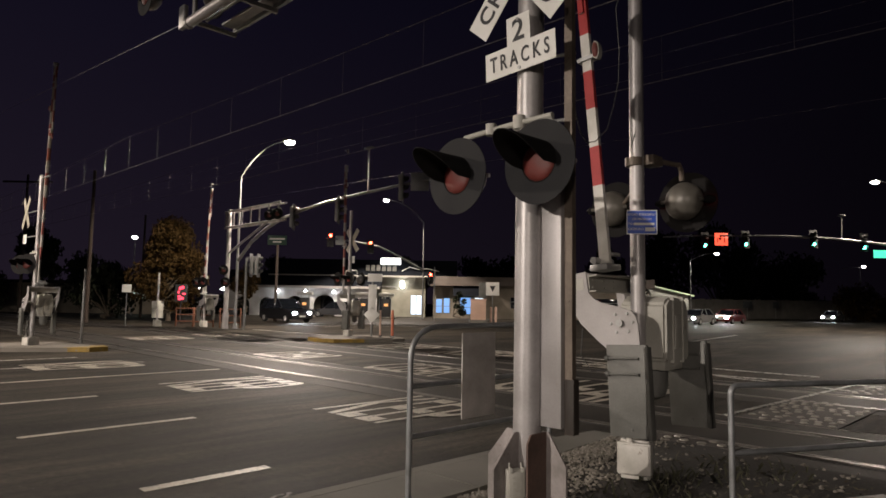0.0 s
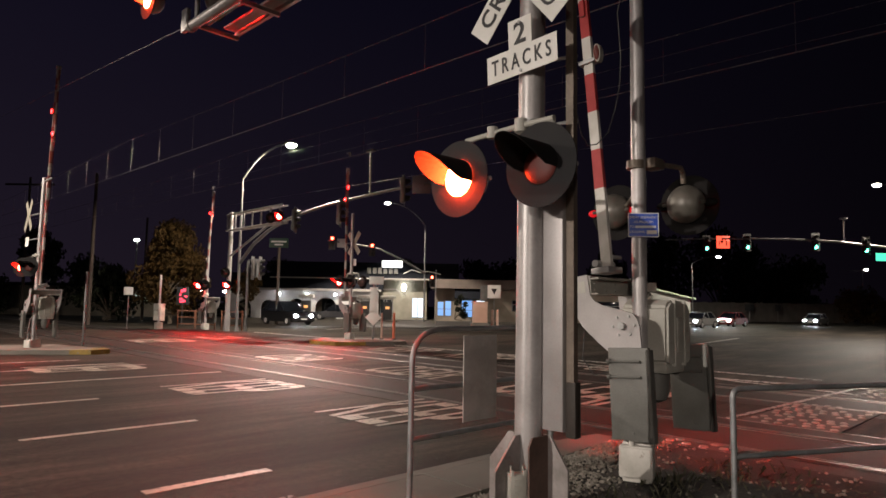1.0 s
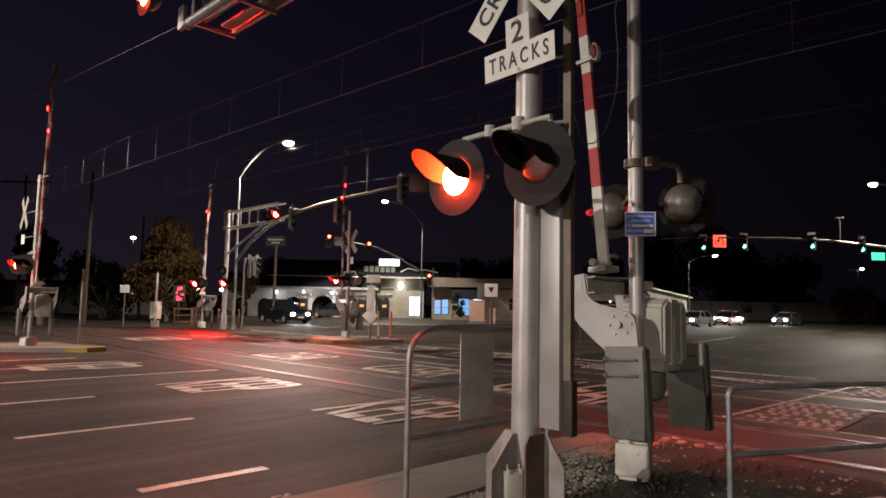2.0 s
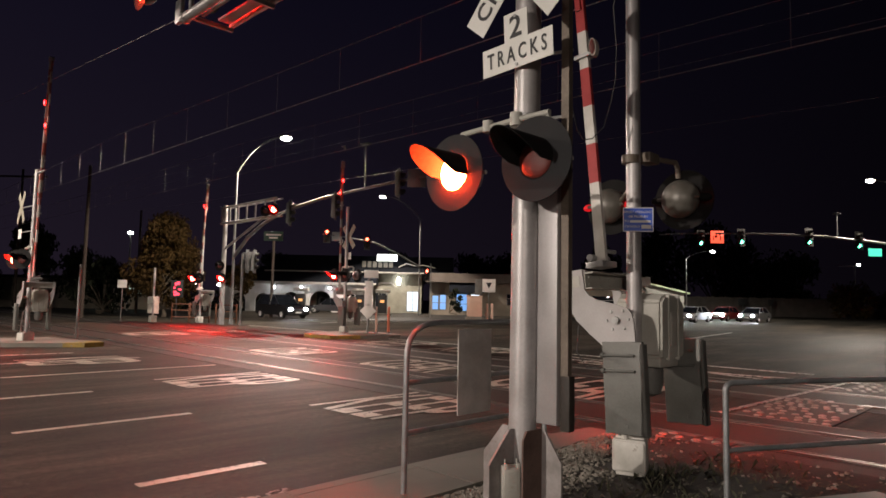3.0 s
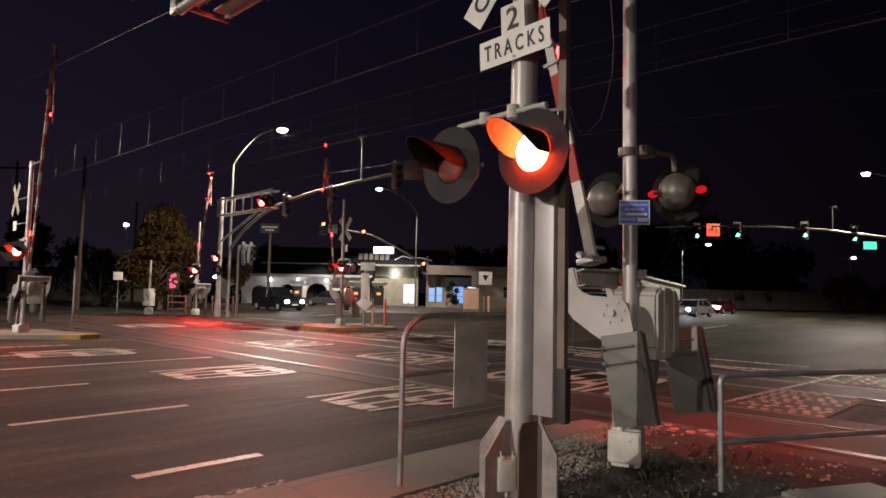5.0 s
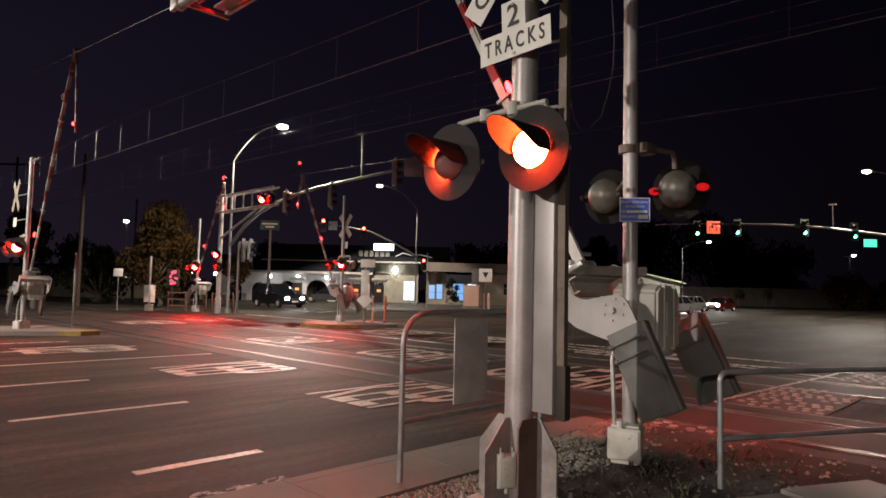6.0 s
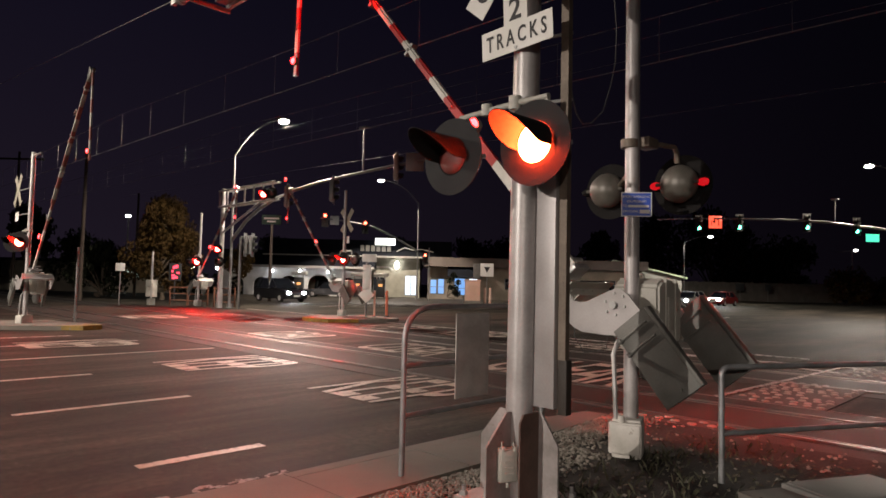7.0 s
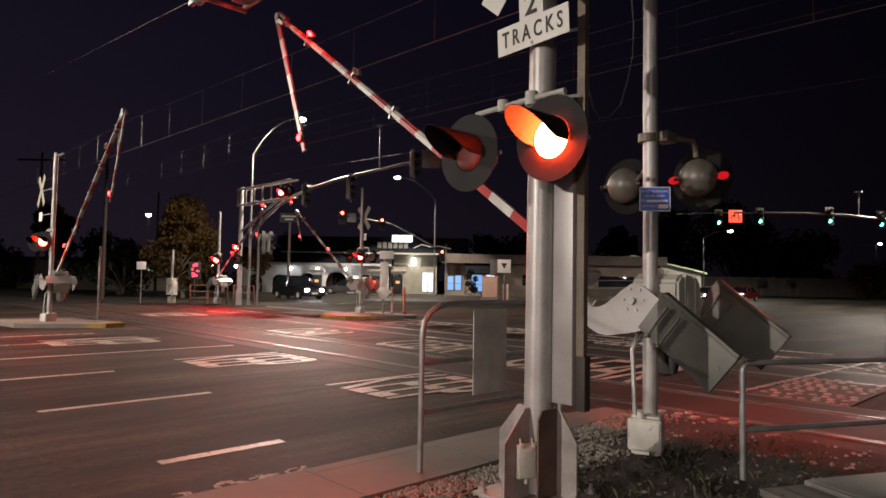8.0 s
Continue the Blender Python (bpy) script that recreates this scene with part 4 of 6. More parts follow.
railing("low galvanised pipe railing over the dark bed", pose(5.44, 2.1, 0.03), [
    ("bent_pipe", pts + [Vector((0, 0, 0.94)) + d * 2.6]), ("cross_pipe", [(0, 0, 0.40), Vector((0, 0, 0.40)) + d * 2.6]),
    ("post", [Vector((0, 0, -0.1)) + d * 2.58, Vector((0, 0, 0.93)) + d * 2.58])])

# ---------------------------------------------------------------- street lamps
LAMP_GLOW = glow("lit_street_lamp", (1.0, 0.93, 0.82), 60.0)
POLE = material("street_pole_steel", (0.24, 0.24, 0.24), 0.5, 0.5, grain=20, vary=0.15, bump=0.05, stain=2, stain_amount=0.25)


def street_lamp(label, m, height, reach, drop=1.0, watts=3500.0, colour=(1.0, 0.85, 0.72), r=0.09, cone=150):
    """reach runs along local x; the arm bends up from the pole."""
    lamp = thing("street_lamp", label, "street lamp", m, "street lamps")
    bm = B()
    rod(bm, (0, 0, 0), (0, 0, height - drop), r, r * 0.6, 14)
    rod(bm, (0, 0, 0), (0, 0, 0.25), r * 1.6, r * 1.3, 14)
    part("pole", bm, POLE, lamp)
    bm = B()
    pts = [(reach * (0.9 * u * (1 - u) + u * u), 0, height - drop - 0.05 + (drop + 0.05) * (1.9 * u * (1 - u) + u * u)) for u in (k / 8 for k in range(9))]
    tube(bm, pts, [0.05 - 0.015 * k / 8 for k in range(9)], 8)
    part("arm", bm, POLE, lamp)
    bm = B()
    box(bm, reach - 0.15, reach + 0.55, -0.16, 0.16, height - 0.02, height + 0.12, 0.04)
    head = part("lamp_head", bm, POLE, lamp)
    bm = B()
    bmesh.ops.create_uvsphere(bm, u_segments=16, v_segments=10, radius=0.2, matrix=Matrix.Translation((reach + 0.25, 0, height - 0.05)) @ Matrix.Diagonal((1.5, 1.0, 0.75, 1)))
    part("lamp_glass", bm, LAMP_GLOW, lamp, "brightly lit lamp glass")
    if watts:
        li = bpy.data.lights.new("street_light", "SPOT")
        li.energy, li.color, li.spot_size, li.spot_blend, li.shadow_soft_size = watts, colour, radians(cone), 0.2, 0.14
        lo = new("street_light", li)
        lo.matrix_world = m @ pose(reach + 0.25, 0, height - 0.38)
    return lamp


street_lamp("tall steel street lamp with a lit head on a curved arm", ahead(-11.8, 37.0, 0, 0), 10.9, 2.5, 2.1, 11000, cone=165)
street_lamp("steel street lamp with a lit head beyond the crossing", ahead(-2.0, 66, 0, 180), 12.2, 3.7, 2.3, 15000, cone=116)
street_lamp("street lamp with a lit head beside the far road", ahead(35.0, 46, 0, 180), 10.9, 3.6, 1.5, 10500, cone=165)
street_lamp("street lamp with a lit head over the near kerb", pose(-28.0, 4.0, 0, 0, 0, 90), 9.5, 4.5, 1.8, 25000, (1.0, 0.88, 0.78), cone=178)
# no lamp is known here: added to brighten the left of the road
street_lamp("added unseen street lamp that brightens the near lanes", pose(-4.0, 27.0, 0, 0, 0, -90), 9.5, 2.0, 1.2, 8000, cone=165)
street_lamp("street lamp with a lit head before the pale house", ahead(30.0, 78.0, 0, 0), 8.2, 3.0, 0.9, 3500, (1.0, 0.95, 0.8), cone=170)
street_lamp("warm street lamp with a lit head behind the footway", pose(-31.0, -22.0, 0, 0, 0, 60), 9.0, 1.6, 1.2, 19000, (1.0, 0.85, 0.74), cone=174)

# ---------------------------------------------------------------- small things on the ground nearby
pad_box = thing("pull_box", "pale concrete pull box beside the low railing", "utility box", pose(5.14, 1.89, 0.03, 0, 0, -27))
part("body", box(B(), 0.0, 0.42, -0.75, -0.03, -0.05, 0.06, 0.012), CONCRETE, pad_box)
part("body", box(B(), 0.43, 1.35, -0.85, -0.02, -0.05, 0.09, 0.015), WEIGHT, pad_box)
part("lid", box(B(), 0.46, 1.32, -0.82, -0.05, 0.09, 0.10, 0.004), WEIGHT, pad_box)
SPRAY = material("faint_spray_paint", (0.36, 0.34, 0.32), 0.7, grain=50, vary=0.3, bump=0.05, stain=6, stain_amount=0.4, wear=((0.07, 0.065, 0.06), 18.0, 0.55))
rnd = random.Random(12)
for a0, b0, n in ((2.05, 4.74, 3), (2.38, 4.80, 4), (2.72, 4.74, 4), (2.95, 4.78, 3)):
    bm = B()
    for k in range(n):
        a, b, ang = a0 + rnd.uniform(-0.1, 0.1), b0 + rnd.uniform(-0.05, 0.05), rnd.uniform(0, 3.1)
        pts = [(a + 0.09 * u * math.cos(ang) + 0.03 * math.sin(4 * u), b + 0.07 * u * math.sin(ang) + 0.02 * math.cos(3 * u), 0.003) for u in (-1, -0.5, 0, 0.5, 1)]
        for p, q in zip(pts, pts[1:]):
            d = (Vector(q) - Vector(p)).normalized()
            nx, ny = -d.y * 0.012, d.x * 0.012
            prism(bm, [(p[0] - nx, p[1] - ny), (q[0] - nx, q[1] - ny), (q[0] + nx, q[1] + ny), (p[0] + nx, p[1] + ny)], -0.01, 0.004 + 0.0004 * k, "z")
    tagged(part("spray_mark", bm, SPRAY, smooth=False), "faint pale utility spray marks in the gutter", "road marking", "utility marks", "structure")
# weeds round the feet of the masts
WEED = material("dry_weed", (0.055, 0.055, 0.03), 0.8, grain=10, vary=0.4, bump=0.0)
gv, gf = [], []
for k in range(520):
    cx, cy, sp = ((5.75, 2.85, 0.28), (6.5, 2.4, 0.5), (5.2, 2.4, 0.7), (4.4, 2.3, 0.6), (4.2, 2.75, 0.3))[k % 5]
    a, b = rnd.gauss(cx, sp * 0.5), rnd.gauss(cy, sp * 0.5)
    if b > 3.6:
        continue
    h, ang, w = rnd.uniform(0.02, 0.11), rnd.uniform(0, 6.28), rnd.uniform(0.004, 0.012)
    dx, dy, i0 = math.cos(ang), math.sin(ang), len(gv)
    gv += [(a - dy * w, b + dx * w, 0.03), (a + dy * w, b - dx * w, 0.03), (a + dx * h * 0.35 + dy * w * 0.6, b + dy * h * 0.35 - dx * w * 0.6, 0.03 + h * 0.7), (a + dx * h * 0.8, b + dy * h * 0.8, 0.03 + h)]
    gf += [(i0, i0 + 1, i0 + 2), (i0, i0 + 2, i0 + 3)]
me = bpy.data.meshes.new("weeds")
me.from_pydata(gv, [], gf)
me.materials.append(WEED)
tagged(new("weeds", me), "sparse low weeds and leaf litter on dark soil", "weeds", kind="stuff")
# leaf litter
lv, lf = [], []
for k in range(1300):
    a, b = rnd.uniform(2.5, 7.0), rnd.uniform(0.8, 3.4)
    q = Euler((rnd.uniform(-0.5, 0.5), rnd.uniform(-0.5, 0.5), rnd.uniform(0, 6))).to_matrix()
    r, i0 = rnd.uniform(0.012, 0.035), len(lv)
    lv += [Vector((a, b, 0.045)) + q @ Vector(v) * r for v in ((-1, 0, 0), (0, -0.5, 0.1), (1, 0, 0), (0, 0.5, 0.1))]
    lf.append((i0, i0 + 1, i0 + 2, i0 + 3))
me = bpy.data.meshes.new("leaf_litter")
me.from_pydata(lv, [], lf)
me.materials.append(material("dry_leaf", (0.075, 0.062, 0.04), 0.85, grain=3, vary=0.6, bump=0.0, stain=2, stain_amount=0.6))
tagged(new("leaf_litter", me), "scattered dry leaves on the soil bed", "leaves", kind="stuff")

# ---------------------------------------------------------------- traffic signals and masts
SIGNAL_BODY = material("signal_housing", (0.035, 0.035, 0.033), 0.55, grain=40, vary=0.2, bump=0.05, stain=3, stain_amount=0.2)
RED_SIGNAL = glow("lit_red_signal", (1.0, 0.07, 0.04), 22.0)
GREEN_SIGNAL = glow("lit_green_signal", (0.12, 1.0, 0.62), 14.0)
DARK_LENS = material("unlit_signal_lens", (0.02, 0.02, 0.02), 0.3, grain=30, bump=0.0)
LED_RED = glow("lit_led_sign", (1.0, 0.10, 0.05), 1.6)
LIT_GREEN_SIGN = glow("lit_green_sign", (0.10, 0.85, 0.55), 1.3)


def traffic_signal(parent, m, lit="", back=False):
    """A three-lamp signal head that looks along local -y, with visors."""
    bm = B()
    box(bm, -0.17, 0.17, 0.0, 0.2, -0.53, 0.53, 0.02)
    for z in (-0.355, 0.0, 0.355):
        box(bm, -0.172, 0.172, 0.195, 0.21, z - 0.15, z + 0.15, 0.01)
    rod(bm, (0, 0.1, 0.5), (0, 0.1, 0.66), 0.03, seg=8)
    head = part("signal_head", bm, SIGNAL_BODY if not back else POLE, parent, "three-lamp traffic signal head", m)
    bm = B()
    for x0, x1, z0, z1 in ((-0.3, -0.17, -0.66, 0.66), (0.17, 0.3, -0.66, 0.66), (-0.17, 0.17, 0.53, 0.66), (-0.17, 0.17, -0.66, -0.53)):
        box(bm, x0, x1, 0.03, 0.036, z0, z1)
    part("back_plate", bm, SIGNAL_BODY if not back else POLE, head)
    for k, z in enumerate((0.355, 0.0, -0.355)):
        bm = B()
        ring = [(0.145 * math.cos(radians(a)), 0.145 * math.sin(radians(a))) for a in range(-30, 211, 20)]
        vs0 = [bm.verts.new((u, 0.0, z + v)) for u, v in ring]
        vs1 = [bm.verts.new((u * 0.95, -0.22 + 0.06 * (v < 0.0), z + v * 0.95)) for u, v in ring]
        for i in range(len(ring) - 1):
            bm.faces.new((vs0[i], vs0[i + 1], vs1[i + 1], vs1[i]))
        bmesh.ops.solidify(bm, geom=bm.faces[:], thickness=0.006)
        part("visor", bm, SIGNAL_BODY, head)
        bm = B()
        bmesh.ops.create_uvsphere(bm, u_segments=16, v_segments=8, radius=0.135, matrix=Matrix.Translation((0, 0.0, z)) @ Matrix.Diagonal((1, 0.25, 1, 1)))
        on = (lit == "red" and k == 0) or (lit == "green" and k == 2)
        part("signal_lens", bm, (RED_SIGNAL if lit == "red" else GREEN_SIGNAL) if on else DARK_LENS, head, ("lit " + lit + " signal lens") if on else "")
    return head


def aim_z(eye_x, eye_y):
    """Turn about z by which a head at that place looks at the eye."""
    return math.degrees(math.atan2(eye_y, eye_x)) - 90


def mast_arm(label, base, pts, heads, height=0.0, signs=(), antenna=None, r=0.1):
    """A signal pole with a long arm through pts; heads: place, lit, turn, back."""
    sig = thing("traffic_signal", label, "traffic signal", pose(*base, 0), "traffic signals")
    off = Vector((*base, 0))
    if height:
        bm = B()
        rod(bm, (0, 0, 0), (0, 0, height), 0.14, 0.11, 16)
        rod(bm, (0, 0, 0), (0, 0, 0.2), 0.24, 0.2, 16)
        part("pole", bm, POLE, sig)
    smooth = [Vector(p) - off for p in pts]
    bm = B()
    tube(bm, smooth, [r - r * 0.45 * k / (len(smooth) - 1) for k in range(len(smooth))], 10)
    part("mast_arm", bm, POLE, sig)
    for p, lit, turn, back in heads:
        traffic_signal(sig, Matrix.Translation(Vector(p) - off) @ pose(0, 0, 0, 0, 0, turn), lit, back)
    for p, w, h, mat, turn, lab in signs:
        bm = B()
        box(bm, -w / 2, w / 2, -0.01, 0.01, -h / 2, h / 2, 0.004)
        part("sign", bm, mat, sig, lab, Matrix.Translation(Vector(p) - off) @ pose(0, 0, 0, 0, 0, turn))
    if antenna:
        p, h = Vector(antenna[0]) - off, antenna[1]
        bm = B()
        rod(bm, p, p + Vector((0, 0, h)), 0.03, seg=8)
        box(bm, p.x - 0.12, p.x + 0.12, p.y - 0.25, p.y + 0.25, p.z + h, p.z + h + 0.08, 0.02)
        part("detector", bm, POLE, sig, "detector on a thin upright pipe")
    return sig


# arm over the far lanes, seen from behind
LB = (17.8, 34.5)
arm_pts = [(17.8, 34.5 - L, z) for L, z in ((0.1, 3.9), (1.6, 4.9), (3.2, 5.55), (4.8, 5.95), (6.5, 6.2), (8.5, 6.4), (11, 6.5), (14, 6.58), (17.5, 6.62))]
mast_arm("steel signal mast arm with heads seen from behind", LB, arm_pts, [
    ((17.8, 24.7, 5.9), "", 45, True), ((17.8, 20.2, 6.45), "", 45, True), ((17.8, 28.6, 5.9), "", 45, True)], 0, [
    ((17.7, 19.1, 6.55), 0.75, 0.75, POLE, -45, "plain back of a square sign"),
    ((17.75, 30.12, 4.80), 1.0, 0.5, SIGN_GREEN, -45, "hanging green street name sign")], ((17.8, 22.6, 6.5), 2.0))
bm = B()
for y, w in ((0.07, 0.8), (-0.09, 0.45)):
    box(bm, -w / 2, w / 2, -0.016, -0.0105, y - 0.04, y + 0.04)
part("lettering_bar", bm, SIGN_WHITE, [o for o in bpy.data.objects if o.name.startswith("sign") and o.data and o.data.materials[0] == SIGN_GREEN][0], "pale bars of lettering", smooth=False)
# second arm, beyond the crossing
P2 = ((-2.0 + 66.0) / 2 ** 0.5, (66.0 + 2.0) / 2 ** 0.5)
arm_pts = [(P2[0] - L, P2[1], z) for L, z in ((0.1, 5.0), (3, 6.1), (6, 7.0), (9, 7.25), (12, 7.3))]
t2 = aim_z(P2[0] - 9, P2[1])
mast_arm("signal mast arm with two red lamps beyond the crossing", P2, arm_pts, [
    ((P2[0] - 11.6, P2[1] - 0.1, 7.2), "red", t2, False), ((P2[0] - 7.0, P2[1] - 0.1, 6.9), "red", t2, False), ((P2[0] + 0.5, P2[1] - 0.6, 4.2), "red", t2, False)], 0,
    [((P2[0] - 10.6, P2[1] - 0.15, 7.2), 0.8, 0.8, SIGN_WHITE, t2, "square white turn sign")])
# right arm with green lamps
right_arm = [(ahead(r, 45.0 + 0.35 * (33 - r)).translation.x, ahead(r, 45.0 + 0.35 * (33 - r)).translation.y, z) for r, z in ((33.5, 5.9), (31, 6.35), (28.5, 6.75), (25.5, 7.0), (22.5, 7.1), (19.5, 7.15), (17.3, 7.1))]


def on_right_arm(r, z):
    p = ahead(r, 45.0 + 0.35 * (33 - r)).translation
    return (p.x, p.y, z)


mast_arm("long signal mast arm with green lamps over the far road", (right_arm[0][0], right_arm[0][1]), right_arm, [
    (on_right_arm(20.2, 6.75), "green", -45, False), (on_right_arm(22.9, 6.8), "green", -45, False), (on_right_arm(27.2, 6.75), "green", -45, False), (on_right_arm(30.2, 6.45), "green", -45, False)], 6.0, [
    (on_right_arm(21.3, 6.85), 1.0, 0.95, LED_RED, -45, "glowing orange-red turn warning sign"),
    (on_right_arm(31.1, 5.6), 0.95, 0.55, LIT_GREEN_SIGN, -45, "lit green street sign")], (on_right_arm(28.9, 6.7), 1.7))
led = [o for o in bpy.data.objects if o.type == "MESH" and o.name.startswith("sign") and o.data.materials[0] == LED_RED][0]
bm = B()
tube(bm, [(0.25, -0.02, -0.28), (0.25, -0.02, 0.02), (0.2, -0.02, 0.2), (0.05, -0.02, 0.26), (-0.08, -0.02, 0.2), (-0.1, -0.02, 0.06)], 0.035, 6)
prism(bm, [(-0.24, 0.1), (0.04, 0.1), (-0.1, -0.12)], -0.025, -0.012, "y")
rod(bm, (-0.3, -0.02, 0.1), (-0.3, -0.02, -0.25), 0.03, seg=6)
part("arrow", bm, DARK_LENS, led, "dark bent arrow")

# signal cluster on the left corner
sig = thing("traffic_signal", "cluster of signal heads on a short post by the far corner", "traffic signal", pose(17.9, 33.6, 0), "traffic signals")
bm = B()
rod(bm, (0, 0, 0), (0, 0, 4.0), 0.07, seg=12)
part("pole", bm, POLE, sig)
traffic_signal(sig, pose(0.25, 0.0, 3.6, 0, 0, -135), "", True)
traffic_signal(sig, pose(0.6, -0.35, 3.6, 0, 0, 45), "", True)

# ---------------------------------------------------------------- far cantilever frame
CX, CY = 17.35, 34.75
frame_thing = thing("cantilever_signal", "far steel cantilever frame with flashing lamps over the road", "crossing signal", pose(CX, CY, 0))
bm = B()
rod(bm, (0, 0, 0), (0, 0, 6.8), 0.13, 0.12, 18)
rod(bm, (0, 0, 0), (0, 0, 0.9), 0.17, seg=18)
part("mast", bm, ALU_PAINT, frame_thing)
bm = B()
for z in (5.75, 6.65):
    rod(bm, (-0.12, 0.3, z), (-0.12, -5.7, z + 0.02), 0.06, seg=10)
    rod(bm, (0.22, 0.3, z), (0.22, -5.7, z + 0.02), 0.05, seg=10)
for k in range(7):
    y = 0.2 - 0.95 * k
    rod(bm, (-0.12, y, 5.75), (-0.12, y, 6.66), 0.045, seg=8)
    rod(bm, (-0.12, y, 5.75), (0.22, y, 5.75), 0.03, seg=8)
part("arm_frame", bm, ALU_PAINT, frame_thing)
bm = B()
rod(bm, (0, -0.1, 4.3), (0, -4.2, 5.75), 0.06, seg=10)
part("brace", bm, ALU_PAINT, frame_thing)
flasher(frame_thing, -0.45, -5.2, 6.0, 0, 0, 0.93, 35, lit=FAR_LIT, size=0.95)
flasher(frame_thing, -0.45, -6.0, 6.0, 0, 1, 0.93, 35, lit=FAR_LIT, size=0.95)
flasher(frame_thing, -0.4, -0.35, 3.3, 0, 0, 0.93, 35, lit=FAR_LIT, size=0.95)
flasher(frame_thing, -0.4, -0.6, 2.6, 0, 1, 0.93, 35, lit=FAR_LIT, size=0.95)
bm = B()
tube(bm, [(0, 0, 3.6), (-0.2, -0.35, 3.65), (-0.3, -0.35, 3.45)], 0.03, 8)
tube(bm, [(0, 0, 2.9), (-0.2, -0.6, 2.95), (-0.3, -0.6, 2.75)], 0.03, 8)
tube(bm, [(-0.1, -4.9, 6.3), (-0.3, -5.2, 6.3), (-0.3, -6.0, 6.3)], 0.03, 8)
part("lamp_pipe", bm, GREY_BOX, frame_thing)

# ---------------------------------------------------------------- islands, posts and small signs
ISLAND = material("island_concrete", (0.19, 0.17, 0.145), 0.8, grain=60, vary=0.2, bump=0.2, stain=1, stain_amount=0.3)
for outline, nose in (([(15.1, 22.9), (14.8, 22.0), (15.1, 21.1), (17.3, 20.1), (18.2, 20.4), (18.6, 21.2), (18.6, 23.4), (16.0, 23.9)], [(15.1, 22.92), (14.78, 22.0), (15.08, 21.08), (16.2, 20.57), (16.3, 20.8), (15.3, 21.3), (15.1, 22.0), (15.35, 22.9)]),
                      ([(4.0, 24.8), (4.2, 22.5), (6.3, 21.15), (6.85, 21.3), (6.9, 21.9), (6.2, 24.6)], [(5.7, 21.54), (6.3, 21.13), (6.87, 21.28), (6.92, 21.9), (6.6, 22.0), (6.4, 21.6)])):
    island = sheet("traffic_island", "raised concrete island with a yellow painted nose", outline, 0.13, ISLAND, "traffic island", base=-0.05)
    sheet("painted_nose", "", nose, 0.136, PAINT_YELLOW, base=0.0, parent=island)
PINK_POST = material("white_post_plastic", (0.62, 0.42, 0.34), 0.5, grain=20, vary=0.1, bump=0.03)
ORANGE_POST = material("orange_post_plastic", (0.60, 0.16, 0.08), 0.5, grain=20, vary=0.1, bump=0.03)
for a, b, h, r, mt, lab in ((18.1, 21.9, 1.15, 0.045, PINK_POST, "slim pale delineator post on the island"), (18.5, 21.55, 1.15, 0.06, ORANGE_POST, "orange delineator post on the island")):
    post = thing("delineator_post", lab, "post", pose(a, b, 0.13), "island posts")
    part("post", rod(B(), (0, 0, 0.03), (0, 0, h), r, r * 0.9, 12), mt, post)
    part("base", rod(B(), (0, 0, 0), (0, 0, 0.05), r * 2.2, r * 1.6, 12), BLACK, post)


def sign_post(label, m, height, panels, r=0.03, lit=None):
    sp = thing("sign_post", label, "sign", m, "sign posts")
    part("post", rod(B(), (0, 0, 0), (0, 0, height), r, seg=8), POLE, sp)
    for x, z, w, h, mt, roll, lab in panels:
        bm = B()
        box(bm, -w / 2, w / 2, -0.012, 0.0, -h / 2, h / 2, 0.003)
        part("panel", bm, mt, sp, lab, pose(x, -r - 0.004, z, 0, roll, 0))
    return sp


sign_post("slim island post with pale panel and diamond sign", pose(17.75, 22.05, 0.13, 0, 0, -45), 2.7, [(0.1, 2.55, 0.62, 0.34, SIGN_WHITE, 0, "pale flat panel"), (0, 0.95, 0.5, 0.5, SIGN_WHITE, 45, "diamond panel seen from behind"), (0, 1.7, 0.35, 1.1, SIGN_WHITE, 0, "tall pale panel")], 0.05)
sign_post("slim post with a small white sign by the tracks", ahead(-18.3, 37.5), 2.45, [(0, 2.2, 0.55, 0.45, SIGN_WHITE, 0, "small white sign")])
sign_post("thin grey marker post on the near island", pose(7.0, 24.4, 0, 0, 0, -45), 2.6, [], 0.04)
sign_post("post with white square sign and dark panel", ahead(4.2, 54.0), 3.4, [(0, 2.9, 1.1, 1.1, SIGN_WHITE, 0, "white square sign with a dark mark"), (-0.85, 2.75, 0.6, 1.3, WEIGHT, 0, "dark panel with faint rows")])
sign_post("flag-like thin post beside the forecourt", ahead(-0.75, 60), 5.0, [], 0.05)
bm = B()
prism(bm, [(-0.25, 0.25), (0.25, 0.25), (0.0, -0.25)], -0.03, -0.02, "y")
part("mark", bm, LETTER_BLACK, [o for o in bpy.data.objects if o.get("label") == "white square sign with a dark mark"][0], "dark pointed mark")

ped = thing("pedestrian_gate", "small pedestrian gate mechanism beside the far footway", "crossing gate", pose(15.2, 39.0, 0), "crossing gates")
bm = B()
rod(bm, (0, 0, 0), (0, 0, 3.2), 0.06, seg=12)
part("mast", bm, ALU, ped)
bm = B()
box(bm, -0.2, 0.2, -0.4, 0.4, 1.1, 1.5, 0.03)
box(bm, -0.15, 0.15, -0.5, -0.4, 0.5, 1.3, 0.02)
box(bm, -0.15, 0.15, 0.4, 0.5, 0.5, 1.3, 0.02)
box(bm, -0.18, 0.18, -0.18, 0.18, 0, 0.4, 0.02)
part("mechanism_box", bm, GREY_BOX, ped)
